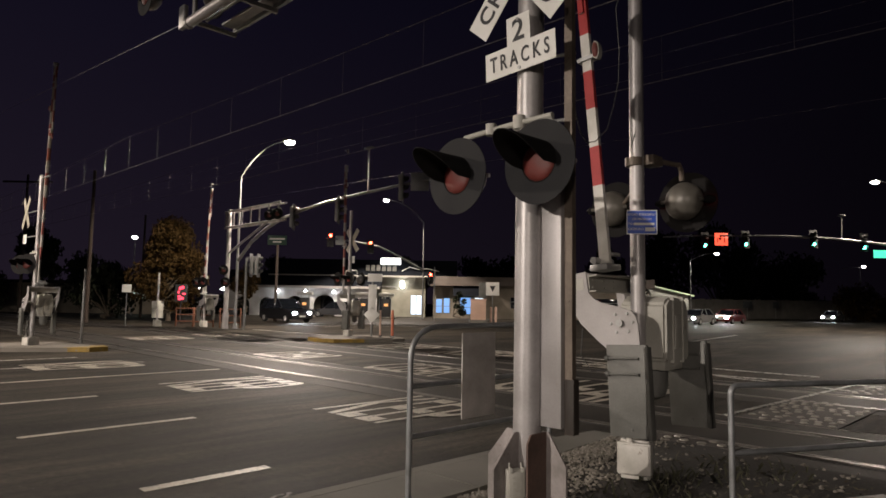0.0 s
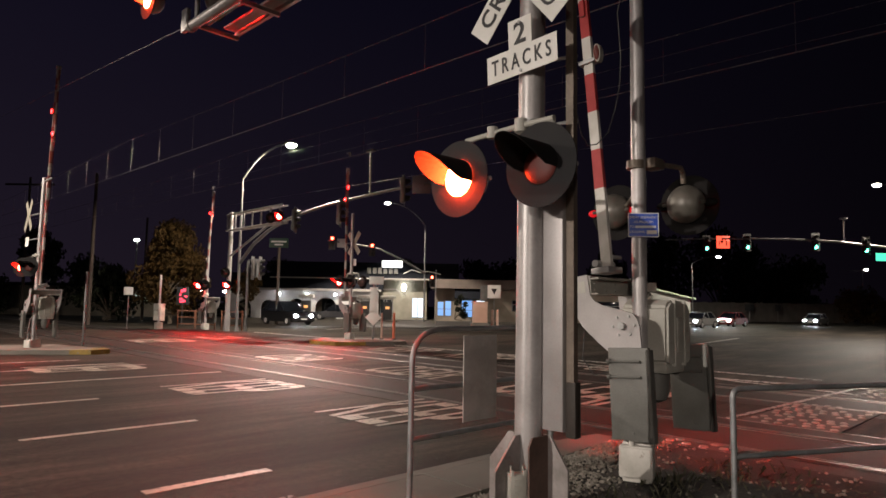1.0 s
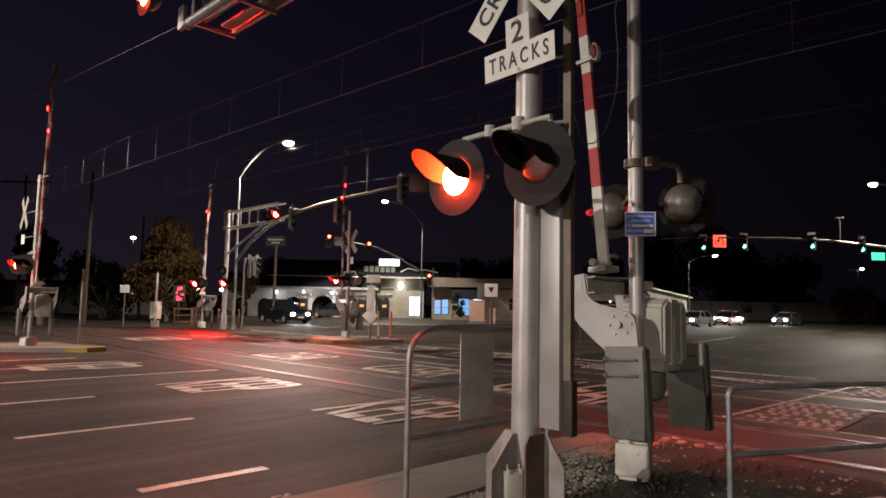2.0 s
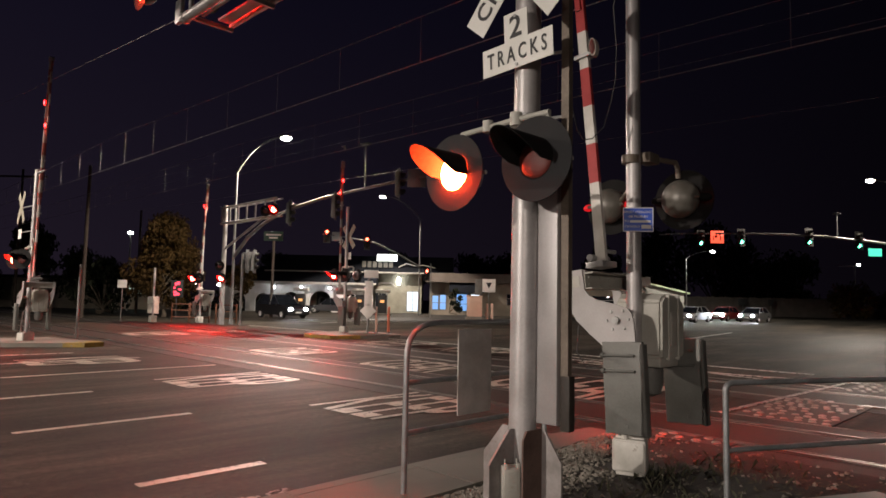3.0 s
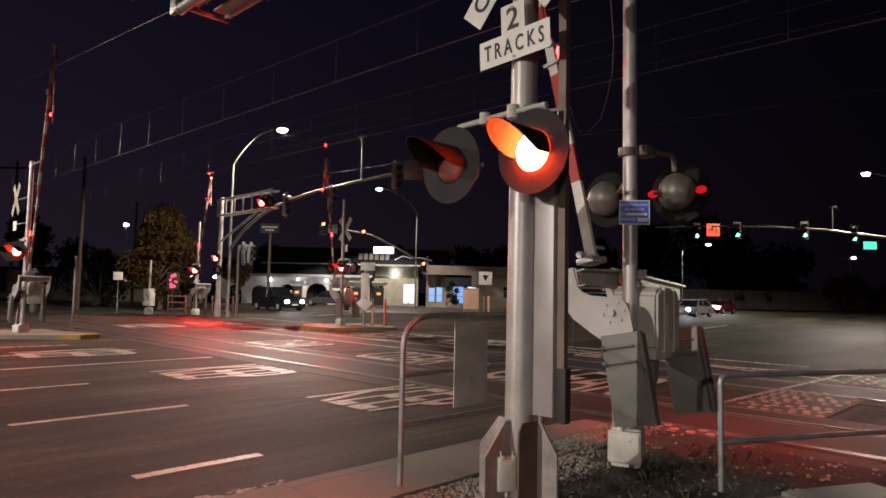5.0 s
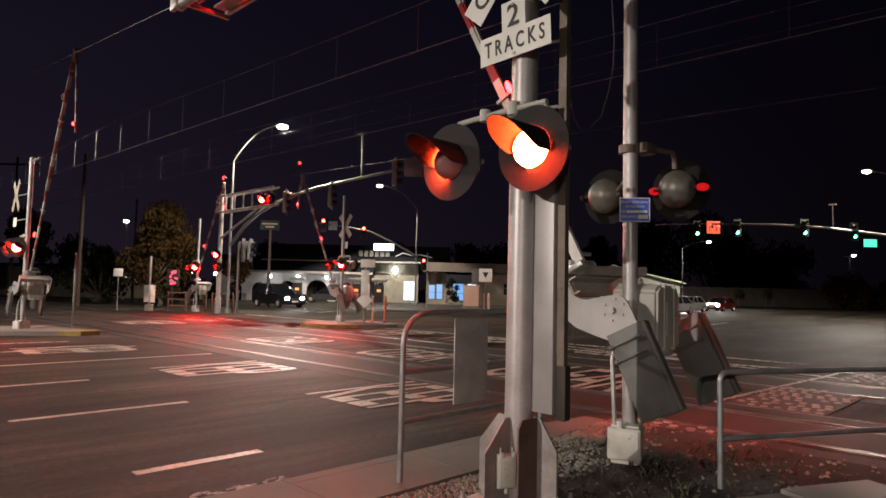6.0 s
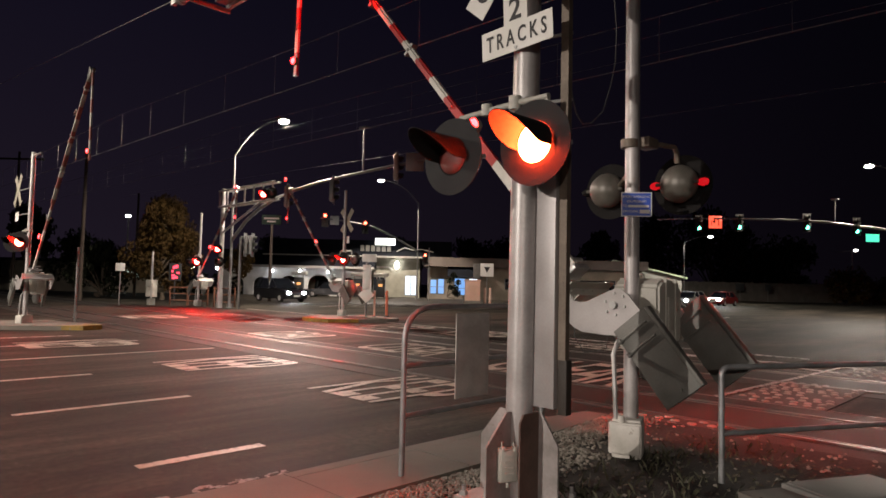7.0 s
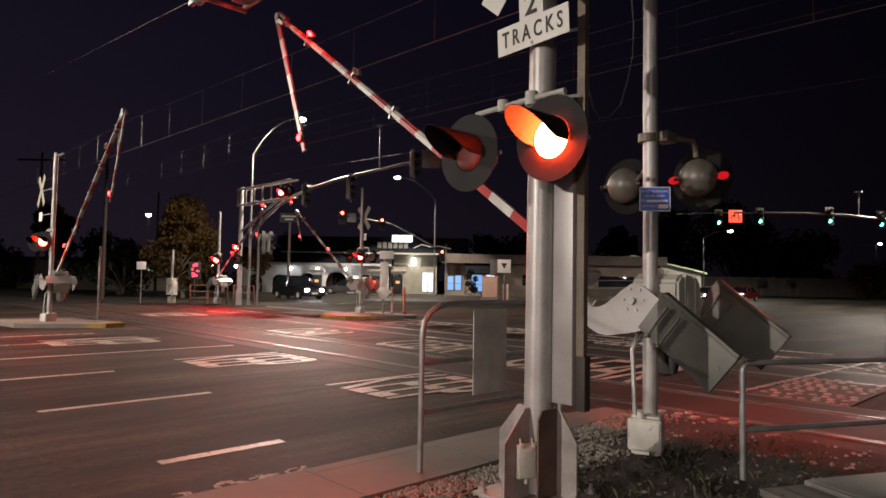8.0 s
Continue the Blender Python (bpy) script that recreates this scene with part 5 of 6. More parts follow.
# barrier railings by the far corner; the red lamp light is put into their colour
BARRIER_RED_LIT = material("red_lit_barrier", (0.16, 0.06, 0.03), 0.7, grain=30, vary=0.2, bump=0.1, stain=3, stain_amount=0.3)
for right, fwd, w in ((-16.2, 39.5, 1.1), (-14.8, 38.6, 1.2), (-13.0, 38.0, 1.2)):
    br = thing("barrier", "low metal barrier frame beside the far gate", "railing", ahead(right, fwd), "corner barriers")
    for x in (0, w):
        bm = B()
        box(bm, x - 0.04, x + 0.04, -0.04, 0.04, 0, 1.15, 0.01)
        part("post", bm, BARRIER_RED_LIT, br)
    for z in (0.3, 0.7, 1.08):
        bm = B()
        box(bm, 0, w, -0.02, 0.02, z - 0.035, z + 0.035, 0.006)
        part("bar", bm, BARRIER_RED_LIT, br)

# glowing red sign beyond the tracks
rs = thing("led_sign", "small glowing red sign with uneven bright marks", "sign", ahead(-18.2, 45.0, 1.55), "")
bm = B()
box(bm, -0.42, 0.42, 0, 0.12, -0.1, 1.1, 0.02)
part("case", bm, BLACK, rs)
rnd = random.Random(3)
LED_PINK = glow("lit_red_led", (1.0, 0.05, 0.09), 3.0)
for k in range(11):
    bm = B()
    x, z, w, h = rnd.uniform(-0.34, 0.2), rnd.uniform(0.0, 0.9), rnd.uniform(0.06, 0.2), rnd.uniform(0.05, 0.22)
    box(bm, x, x + w, -0.012, -0.002, z, z + h)
    part("led_mark", bm, LED_PINK, rs, smooth=False)
bm = B()
rod(bm, (0, 0.06, -1.55), (0, 0.06, -0.1), 0.05, seg=8)
part("post", bm, BLACK, rs)

# ---------------------------------------------------------------- overhead wires
WIRE = material("overhead_wire", (0.34, 0.32, 0.31), 0.5, 0.6, grain=5, vary=0.1, bump=0.0)
ow = thing("overhead_line", "thin overhead contact wires with droppers above both tracks", "overhead wires")
for a, zc, zm in ((8.6, 6.25, 7.15), (13.4, 6.6, 7.6)):
    lines = []
    for z0, sag, rad in ((zc, 0.0, 0.010), (zm, 0.35, 0.008)):
        pts = []
        for k in range(41):
            y = -30 + 3.5 * k
            u = ((y + 30) % 56) / 56
            pts.append((a, y, z0 + 0.011 * y * (1 if sag == 0 else 1) - sag * (1 - (2 * u - 1) ** 2) + sag))
        lines.append(pts)
        part("contact_wire" if sag == 0 else "messenger_wire", tube(B(), pts, rad, 5), WIRE, ow)
    for k in range(-3, 26):
        y = 9.25 + 2.72 * k
        i = (y + 30) / 3.5
        p, q = (Vector(w[int(i)]).lerp(Vector(w[int(i) + 1]), i % 1) for w in lines)
        part("dropper", rod(B(), p, q, 0.005, seg=4), WIRE, ow)
for p, q in (((8.6, 60, 14.5), (3.9, 9.0, 5.75)), ((20, -20, 9.5), (20, 80, 11.5)), ((23, -20, 10.0), (23, 80, 12.0)), ((26, -10, 8.5), (24, 70, 10))):
    part("feeder_wire", rod(B(), p, q, 0.006, seg=5), WIRE, ow)

WOOD_POLE = material("weathered_wood_pole", (0.05, 0.034, 0.026), 0.85, grain=20, vary=0.35, bump=0.3, stain=2, stain_amount=0.35)
for right, fwd, h, r, cross in ((-23.6, 43.0, 10.2, 0.14, 0), (-25.6, 55.0, 8.8, 0.12, 0), (-13.0, 50.5, 6.3, 0.14, 0), (-40.5, 62, 13.5, 0.15, 2.4)):
    up = thing("utility_pole", "dark weathered wooden utility pole", "utility pole", ahead(right, fwd), "utility poles")
    part("pole", rod(B(), (0, 0, 0), (0, 0, h), r, r * 0.7, 12), WOOD_POLE, up)
    if cross:
        bm = B()
        box(bm, -cross, cross, -0.08, 0.08, h - 0.8, h - 0.62, 0.01)
        part("crossarm", bm, WOOD_POLE, up)

# ---------------------------------------------------------------- forecourt and buildings
STUCCO = material("pale_stucco", (0.42, 0.40, 0.38), 0.85, grain=30, vary=0.1, bump=0.2, stain=0.8, stain_amount=0.25)
WALL_TAN = material("tan_wall", (0.24, 0.205, 0.16), 0.85, grain=30, vary=0.12, bump=0.2, stain=0.8, stain_amount=0.3)
ROOF_DARK = material("dark_roof", (0.013, 0.015, 0.02), 0.8, grain=25, vary=0.3, bump=0.2, stain=1, stain_amount=0.3)
ROOF_DARK.node_tree.nodes["Principled BSDF"].inputs["Specular IOR Level"].default_value = 0.08
WOODFENCE = material("fence_boards", (0.10, 0.085, 0.075), 0.85, grain=15, vary=0.3, bump=0.2, stain=1, stain_amount=0.3)
WARM_LIT = glow("lit_wall_lamp", (1.0, 0.97, 0.92), 24.0)
WINDOW_LIT = glow("lit_window", (0.75, 0.87, 1.0), 1.6)
POSTER_LIT = glow("lit_poster", (0.25, 0.5, 1.0), 0.9)
SIGN_LIT = glow("lit_box_sign", (1.0, 1.0, 0.96), 3.2)
GLASS_DARK = glass("dark_window", (0.012, 0.014, 0.018))


def wall_with_arches(bm, x0, x1, h, thick, arches):
    """A wall along x with round-headed openings: (centre, width, spring height)."""
    outline = [(x0, h), (x0, 0)]
    for c, w, sp in arches:
        outline += [(c - w / 2, 0)] + [(c - w / 2 * math.cos(math.pi * k / 10), sp + w / 2 * math.sin(math.pi * k / 10)) for k in range(11)] + [(c + w / 2, 0)]
    return prism(bm, outline + [(x1, 0), (x1, h)], 0, thick, "y")


arcade = thing("arcade_building", "low white stucco building with round arches and a dark hipped roof", "building", ahead(-24.5, 74.0))
arches = [(1.6, 1.7, 1.2), (4.4, 1.7, 1.2), (7.6, 2.1, 1.2), (11.0, 2.5, 1.2), (14.4, 1.9, 1.2)]
part("wall", wall_with_arches(B(), 0, 17.0, 3.3, 0.35, arches), material("white_stucco", (0.68, 0.67, 0.66), 0.85, grain=30, vary=0.1, bump=0.2, stain=0.8, stain_amount=0.2), arcade)
bm = B()
box(bm, 0, 17, 3.2, 3.5, 0, 3.3)
part("inner_wall", bm, WALL_TAN, arcade)
for c, w, sp in arches:
    bm = B()
    box(bm, c - w * 0.4, c + w * 0.4, 3.12, 3.18, 0.6, 2.3)
    part("window", bm, GLASS_DARK, arcade, "dark window behind an arch")
bm = B()
prism(bm, [(-0.8, 3.3), (9.0, 3.3), (7.0, 5.2), (1.2, 5.2)], -0.6, 17.4, "x")
part("roof", bm, ROOF_DARK, arcade)
bm = B()
box(bm, -0.6, 17.4, -0.9, -0.75, 3.15, 3.4)
part("eave", bm, STUCCO, arcade)
for x in (1.5, 4.6, 7.8):
    bm = B()
    bmesh.ops.create_uvsphere(bm, u_segments=10, v_segments=6, radius=0.14, matrix=Matrix.Translation((x + 4.4, -0.9, 2.75)))
    part("wall_lamp", bm, glow("lit_arcade_lamp", (0.92, 0.96, 1.0), 38.0), arcade, "bright round wall lamp")

shop = thing("fuel_station", "pale fuel station shop with a deep dark fascia canopy", "building", ahead(-9.6, 76.0))
bm = B()
box(bm, 0, 7.6, 0, 8, 0, 4.6)
part("wall", bm, material("shop_stucco", (0.27, 0.26, 0.21), 0.85, grain=30, vary=0.1, bump=0.2, stain=0.8, stain_amount=0.3), shop)
bm = B()
box(bm, -10.5, 11.5, -1.6, 9, 4.6, 4.75)
part("canopy_edge", bm, GREY_BOX, shop, "thin pale canopy edge")
bm = B()
prism(bm, [(-1.5, 4.75), (9, 4.75), (8.0, 6.6), (-0.6, 6.6)], -10.3, 11.3, "x")
part("canopy", bm, ROOF_DARK, shop, "dark blue-green canopy fascia")
for k in range(6):
    bm = B()
    box(bm, 0.7 + 0.62 * k, 1.16 + 0.62 * k, -1.62, -1.52, 5.25, 5.95, 0.03)
    part("fascia_block", bm, WEIGHT, shop, "pale raised block on the fascia", m=pose(0, 0.1, 0), smooth=False)
bm = B()
tube(bm, [(4.9, -1.5, 5.3), (5.8, -1.5, 5.75), (6.8, -1.5, 5.5), (7.8, -1.5, 5.6), (9.2, -1.5, 5.3)], 0.05, 6)
part("fascia_swoosh", bm, SIGN_WHITE, shop, "thin pale curved line")
bm = B()
box(bm, 2.45, 4.75, -1.95, -1.75, 6.0, 6.75, 0.03)
part("box_sign", bm, SIGN_LIT, shop, "white glowing box sign")
for x0, x1, z0, z1, mt, nm in ((5.9, 7.2, 0.3, 2.5, WINDOW_LIT, "lit shop door"), (0.4, 1.8, 0.4, 2.3, GLASS_DARK, "dark shop window"), (2.2, 3.6, 0.4, 2.3, GLASS_DARK, "dark shop window")):
    bm = B()
    box(bm, x0, x1, -0.06, -0.01, z0, z1, 0.01)
    pane = part("window", bm, mt, shop, nm)
    bm = B()
    for u in (x0, (x0 + x1) / 2, x1):
        box(bm, u - 0.04, u + 0.04, -0.10, -0.061, z0, z1)
    part("window_frame", bm, POLE, pane)
bm = B()
tube(bm, [(1.5, -0.3, 3.3), (2.2, -0.3, 3.5), (4.0, -0.3, 3.5), (4.4, -0.3, 3.2)], 0.05, 6)
part("pipe", bm, STUCCO, shop)
bm = B()
bmesh.ops.create_uvsphere(bm, u_segments=12, v_segments=8, radius=0.3, matrix=Matrix.Translation((4.9, -0.5, 3.75)) @ Matrix.Diagonal((0.8, 0.6, 1.5, 1)))
part("wall_lamp", bm, WARM_LIT, shop, "large bright wall lamp")
for x in (-9.5, 10.6):
    part("column", box(B(), x - 0.2, x + 0.2, -1.3, -0.9, 0, 4.6), WALL_TAN, shop)

low = thing("low_shop", "long low flat-roofed shop with dark awning and lit windows", "building", ahead(-1.0, 72.0))
bm = B()
box(bm, 0, 24.0, 0, 9, 0, 3.6)
part("wall", bm, WALL_TAN, low)
bm = B()
box(bm, -0.4, 24.4, -0.9, 9.3, 3.6, 4.6)
part("fascia", bm, material("pale_fascia", (0.17, 0.14, 0.12), 0.8, grain=20, vary=0.15, bump=0.1, stain=0.7, stain_amount=0.3), low)
bm = B()
prism(bm, [(-1.9, 2.5), (0, 2.5), (0, 3.6), (-0.3, 3.6)], 2.2, 6.0, "x")
part("awning", bm, ROOF_DARK, low, "dark cloth awning")
for k, (x0, x1, z0, z1, mt) in enumerate(((0.3, 1.0, 0.6, 2.1, POSTER_LIT), (1.15, 1.85, 0.6, 2.2, POSTER_LIT), (3.0, 4.2, 0.5, 2.3, POSTER_LIT), (4.6, 5.6, 0.3, 2.3, WINDOW_LIT), (8.6, 11.5, 1.2, 2.4, GLASS_DARK), (12.5, 16.0, 1.2, 2.4, GLASS_DARK), (17.0, 21.0, 1.2, 2.4, GLASS_DARK))):
    bm = B()
    box(bm, x0, x1, -0.05, -0.005, z0, z1, 0.008)
    pane = part("window", bm, mt, low, "lit shop window" if mt != GLASS_DARK else "dark shop window")
    bm = B()
    for u in (x0, x1):
        box(bm, u - 0.04, u + 0.04, -0.09, -0.052, z0, z1)
    box(bm, x0, x1, -0.09, -0.052, z0 + 0.7, z0 + 0.76)
    part("window_frame", bm, POLE, pane)

cab = thing("utility_cabinet", "tan roadside utility cabinet on a plinth", "cabinet", ahead(2.9, 52.0))
bm = B()
box(bm, -0.6, 0.6, -0.4, 0.4, 0.35, 1.95, 0.04)
box(bm, -0.66, 0.66, -0.46, 0.46, 1.92, 2.02, 0.02)
part("body", bm, material("tan_cabinet", (0.60, 0.40, 0.31), 0.6, grain=20, vary=0.1, bump=0.05, stain=1, stain_amount=0.2), cab)
bm = B()
box(bm, -0.7, 0.7, -0.5, 0.5, 0, 0.36, 0.02)
part("plinth", bm, CONCRETE, cab)
for r in (3.95, 4.35):
    bo = thing("bollard", "short pale bollard beside the cabinet", "bollard", ahead(r, 52.3), "bollards")
    part("post", rod(B(), (0, 0, 0), (0, 0, 1.35), 0.1, seg=12), PINK_POST, bo)
    part("cap", rod(B(), (0, 0, 1.35), (0, 0, 1.42), 0.1, 0.04, 12), PINK_POST, bo)

for r in (-8.0, -5.7, -14.0):
    pump = thing("fuel_pump", "dark fuel pump with a small lit display", "fuel pump", ahead(r, 66.0), "fuel pumps")
    bm = B()
    box(bm, -0.45, 0.45, -0.3, 0.3, 0.15, 2.0, 0.05)
    part("body", bm, BLACK, pump)
    bm = B()
    box(bm, -0.75, 0.75, -0.4, 0.4, 2.25, 2.6, 0.05)
    for x in (-0.4, 0.4):
        rod(bm, (x, 0, 2.0), (x, 0, 2.3), 0.06, seg=8)
    part("hood", bm, GREY_BOX, pump)
    bm = B()
    box(bm, -0.2, 0.2, -0.33, -0.305, 1.25, 1.5, 0.01)
    part("display", bm, glow("lit_pump_display", (1.0, 0.45, 0.15), 1.2), pump, "small amber display")
    part("island", box(B(), -1.0, 1.0, -0.6, 0.6, 0, 0.16, 0.03), CONCRETE, pump)

house = thing("gabled_house", "pale house with a low gabled roof behind the road", "building", ahead(20.0, 84.0))
bm = B()
box(bm, 0, 12.0, 0, 10, 0, 3.4)
prism(bm, [(0, 3.4), (11.0, 3.4), (3, 5.13)], 0.0, 10, "y")
part("wall", bm, STUCCO, house)
bm = B()
prism(bm, [(-0.5, 3.2), (3, 5.15), (3, 5.35), (-0.5, 3.4)], -0.5, 10.5, "y")
prism(bm, [(3, 5.15), (12.6, 3.0), (12.6, 3.2), (3, 5.35)], -0.5, 10.5, "y")
part("roof", bm, material("pale_green_roof", (0.46, 0.54, 0.38), 0.7, grain=20, vary=0.15, bump=0.1, stain=1, stain_amount=0.2), house)
bm = B()
box(bm, 5.0, 6.5, -0.06, -0.01, 1.0, 2.2)
part("window", bm, GLASS_DARK, house, "dark window")

fence = thing("fence", "long dark board fence beside the far road", "fence", ahead(34.1, 100.0))
for k in range(40):
    bm = B()
    box(bm, 0.73 * k, 0.73 * k + 0.70, 0, 0.04, 0.05, 2.9 + 0.04 * ((k * 7) % 3))
    part("board", bm, WOODFENCE, fence, smooth=False)
for k in range(9):
    part("post", box(B(), 3.6 * k - 0.06, 3.6 * k + 0.06, 0.05, 0.17, 0, 3.0), WOODFENCE, fence)
for r, w in ((46.5, 1.4), (50.8, 0.9)):
    sign_post("small dark notice board before the fence", ahead(r, 98.5), 2.8, [(0, 2.2, w, 1.0, BLACK, 0, "small dark board")])

back = thing("long_building", "dim building with a few lit windows behind the tracks", "building", ahead(-48, 70.0))
bm = B()
box(bm, 0, 17, 0, 8, 0, 3.2)
part("wall", bm, WALL_TAN, back)
part("roof", box(B(), -0.5, 17.5, -0.6, 8.5, 3.2, 3.5), ROOF_DARK, back)
for k, x in enumerate((8.0, 10.8, 13.0, 14.6)):
    bm = B()
    box(bm, x, x + 1.5, -0.06, -0.01, 1.7, 2.5)
    part("window", bm, glow("lit_office_window", (0.75, 0.95, 0.8), 0.5) if k % 2 else GLASS_DARK, back, "window of the dim building")
bm = B()
bmesh.ops.create_uvsphere(bm, u_segments=10, v_segments=6, radius=0.16, matrix=Matrix.Translation((12.3, -0.3, 2.7)))
part("wall_lamp", bm, WARM_LIT, back, "small bright wall lamp")

# distant lamps on poles
FAR_LAMP = glow("lit_far_lamp", (0.86, 1.0, 0.80), 30.0)
FAR_WARM = glow("lit_far_lamp_warm", (1.0, 0.95, 0.85), 30.0)
for r, f, h, rad, mt in ((-30.7, 64, 7.7, 0.22, FAR_LAMP), (-48.5, 78, 7.3, 0.26, FAR_LAMP), (68, 104, 8.6, 0.26, FAR_WARM), (-29.5, 78, 3.1, 0.3, FAR_WARM), (-27.0, 80, 3.0, 0.3, FAR_WARM), (-55, 90, 5.4, 0.25, FAR_WARM)):
    fl = thing("street_lamp", "distant lit lamp on a slim pole", "street lamp", ahead(r, f), "distant lamps")
    part("pole", rod(B(), (-0.6 if r > 0 else 0, 0, 0), (-0.6 if r > 0 else 0, 0, h - 0.1), 0.09, 0.06, 10), POLE, fl)
    bm = B()
    bmesh.ops.create_uvsphere(bm, u_segments=12, v_segments=8, radius=rad, matrix=Matrix.Translation((0, -0.1, h)) @ Matrix.Diagonal((1.2, 1, 0.6, 1)))
    part("lamp_glass", bm, mt, fl, "bright lamp glass")
    if r > 0:
        part("arm", tube(B(), [(-0.6, 0, h - 0.12), (-3.4, 0, h - 0.3)], 0.05, 6), POLE, fl)


# ---------------------------------------------------------------- trees
# leaf colour is shifted to orange-brown for the red light on the foliage
LEAF = material("red_tinted_foliage", (0.055, 0.032, 0.009), 0.7, grain=4, vary=0.5, bump=0.0, stain=0.5, stain_amount=0.4)
LEAF_DARK = material("dark_foliage", (0.018, 0.022, 0.012), 0.75, grain=4, vary=0.5, bump=0.0, stain=0.5, stain_amount=0.4)
for k in (LEAF, LEAF_DARK):
    k.node_tree.nodes["Principled BSDF"].inputs["Specular IOR Level"].default_value = 0.12
BARK = material("bark", (0.09, 0.07, 0.05), 0.9, grain=15, vary=0.4, bump=0.5, stain=2, stain_amount=0.3)


def tree(label, m, height, spread, trunk_h, seed, leaves=1600, mat=LEAF, leaf=0.16, lobes=14, trunk_r=0.16):
    rnd = random.Random(seed)
    tr = thing("tree", label, "tree", m, "trees")
    bm = B()
    lean = [Vector((rnd.uniform(-0.2, 0.2) * k, rnd.uniform(-0.2, 0.2) * k, trunk_h * k / 4)) for k in range(5)]
    tube(bm, [Vector((0, 0, -0.1))] + lean[1:], [trunk_r * 1.3, trunk_r, trunk_r * 0.9, trunk_r * 0.8, trunk_r * 0.7], 8)
    centres = []
    for k in range(lobes):
        u, a = rnd.random(), rnd.uniform(0, 6.283)
        z = trunk_h + (height - trunk_h) * (0.08 + 0.86 * u)
        r = spread * math.sqrt(max(0.05, 1 - (1.8 * u - 0.75) ** 2)) * rnd.uniform(0.35, 0.8)
        centres.append((Vector((math.cos(a) * r, math.sin(a) * r, z)), spread * rnd.uniform(0.25, 0.5)))
        tube(bm, [lean[-1], lean[-1].lerp(centres[-1][0], 0.5) + Vector((0, 0, 0.2)), centres[-1][0]], [trunk_r * 0.5, trunk_r * 0.3, trunk_r * 0.12], 5)
    part("trunk", bm, BARK, tr)
    verts, faces = [], []
    for k in range(leaves):
        c, r = centres[k % lobes]
        d = Vector((rnd.gauss(0, 1), rnd.gauss(0, 1), rnd.gauss(0, 0.8))).normalized() * r * rnd.random() ** 0.4
        q = Euler((rnd.uniform(0, 6), rnd.uniform(0, 6), rnd.uniform(0, 6))).to_matrix()
        s = leaf * rnd.uniform(0.6, 1.5)
        b0 = len(verts)
        for v in ((-s, 0, 0), (0, -s * 0.45, 0.02), (s, 0, 0), (0, s * 0.45, -0.02)):
            verts.append(c + d + q @ Vector(v))
        faces.append((b0, b0 + 1, b0 + 2, b0 + 3))
    me = bpy.data.meshes.new("crown")
    me.from_pydata(verts, [], faces)
    me.materials.append(mat)
    crown = new("crown", me)
    crown.parent = tr
    return tr


tree("broad street tree by the tracks, olive leaves tinted for red light", ahead(-20.3, 48.0), 7.4, 2.6, 1.0, 1, 15000, LEAF, 0.15, 40)
tree("dark pointed tree beyond the tracks", ahead(-40.5, 64.0), 9.0, 2.4, 1.5, 2, 2600, LEAF_DARK, 0.22, 20)
tree("low dark shrub tree beyond the tracks", ahead(-34.0, 62.0), 5.5, 3.0, 0.6, 3, 2200, LEAF_DARK, 0.22, 16)
tree("low dark shrub tree beside the tracks", ahead(-27.0, 52.0), 4.2, 2.6, 0.4, 4, 2200, LEAF_DARK, 0.2, 16)
tree("low dark shrub tree at the field edge", ahead(-48.0, 66.0), 4.8, 3.2, 0.4, 14, 2200, LEAF_DARK, 0.2, 16)
tree("small bare-stemmed street tree before the arcade", ahead(-19.0, 62.0), 4.4, 1.7, 2.0, 5, 1500, LEAF, 0.14, 12, 0.1)
tree("dark tree behind the arcade", ahead(-23.0, 92.0), 7.5, 3.6, 2.0, 6, 2400, LEAF_DARK, 0.28, 16)
tree("dark clipped shrub beside the shop", ahead(1.9, 69.0), 3.2, 0.9, 0.3, 7, 900, LEAF_DARK, 0.13, 10, 0.06)
for k, (r, f, h, s) in enumerate(((27, 104, 10, 5), (36, 106, 12.5, 6), (44, 104, 13.5, 6.5), (51, 106, 12.0, 6), (57, 103, 9.0, 5), (12, 110, 9, 5), (5, 108, 8.5, 5), (-7, 105, 8, 5))):
    tree("large dark tree behind the far road", ahead(r * 1.12, f * 1.12), h * 1.12, s * 1.1, 1.2, 20 + k, 3200, LEAF_DARK, 0.42, 22, 0.3)
for k, (r, f, h, s) in enumerate(((62, 96, 4.6, 3.6), (67, 95, 4.2, 3.2), (72, 94, 4.6, 3.6))):
    tree("low pale-green shrub beside the far road", ahead(r, f), h, s, 0.3, 40 + k, 2400, LEAF, 0.26, 16, 0.12)
hedge_v, hedge_f, rnd = [], [], random.Random(9)
for k in range(5000):
    r, z = rnd.uniform(-75, -20), rnd.random() ** 1.4 * 2.2
    p = ahead(r, 76 + rnd.uniform(-1, 1), z).translation
    q = Euler((rnd.uniform(0, 6), rnd.uniform(0, 6), rnd.uniform(0, 6))).to_matrix()
    b0 = len(hedge_v)
    hedge_v += [p + q @ Vector(v) for v in ((-0.3, 0, 0), (0, -0.14, 0), (0.3, 0, 0), (0, 0.14, 0))]
    hedge_f.append((b0, b0 + 1, b0 + 2, b0 + 3))
me = bpy.data.meshes.new("hedge")
me.from_pydata(hedge_v, [], hedge_f)
me.materials.append(LEAF_DARK)
tagged(new("hedge", me), "dark ragged hedge behind the tracks", "hedge", kind="stuff")

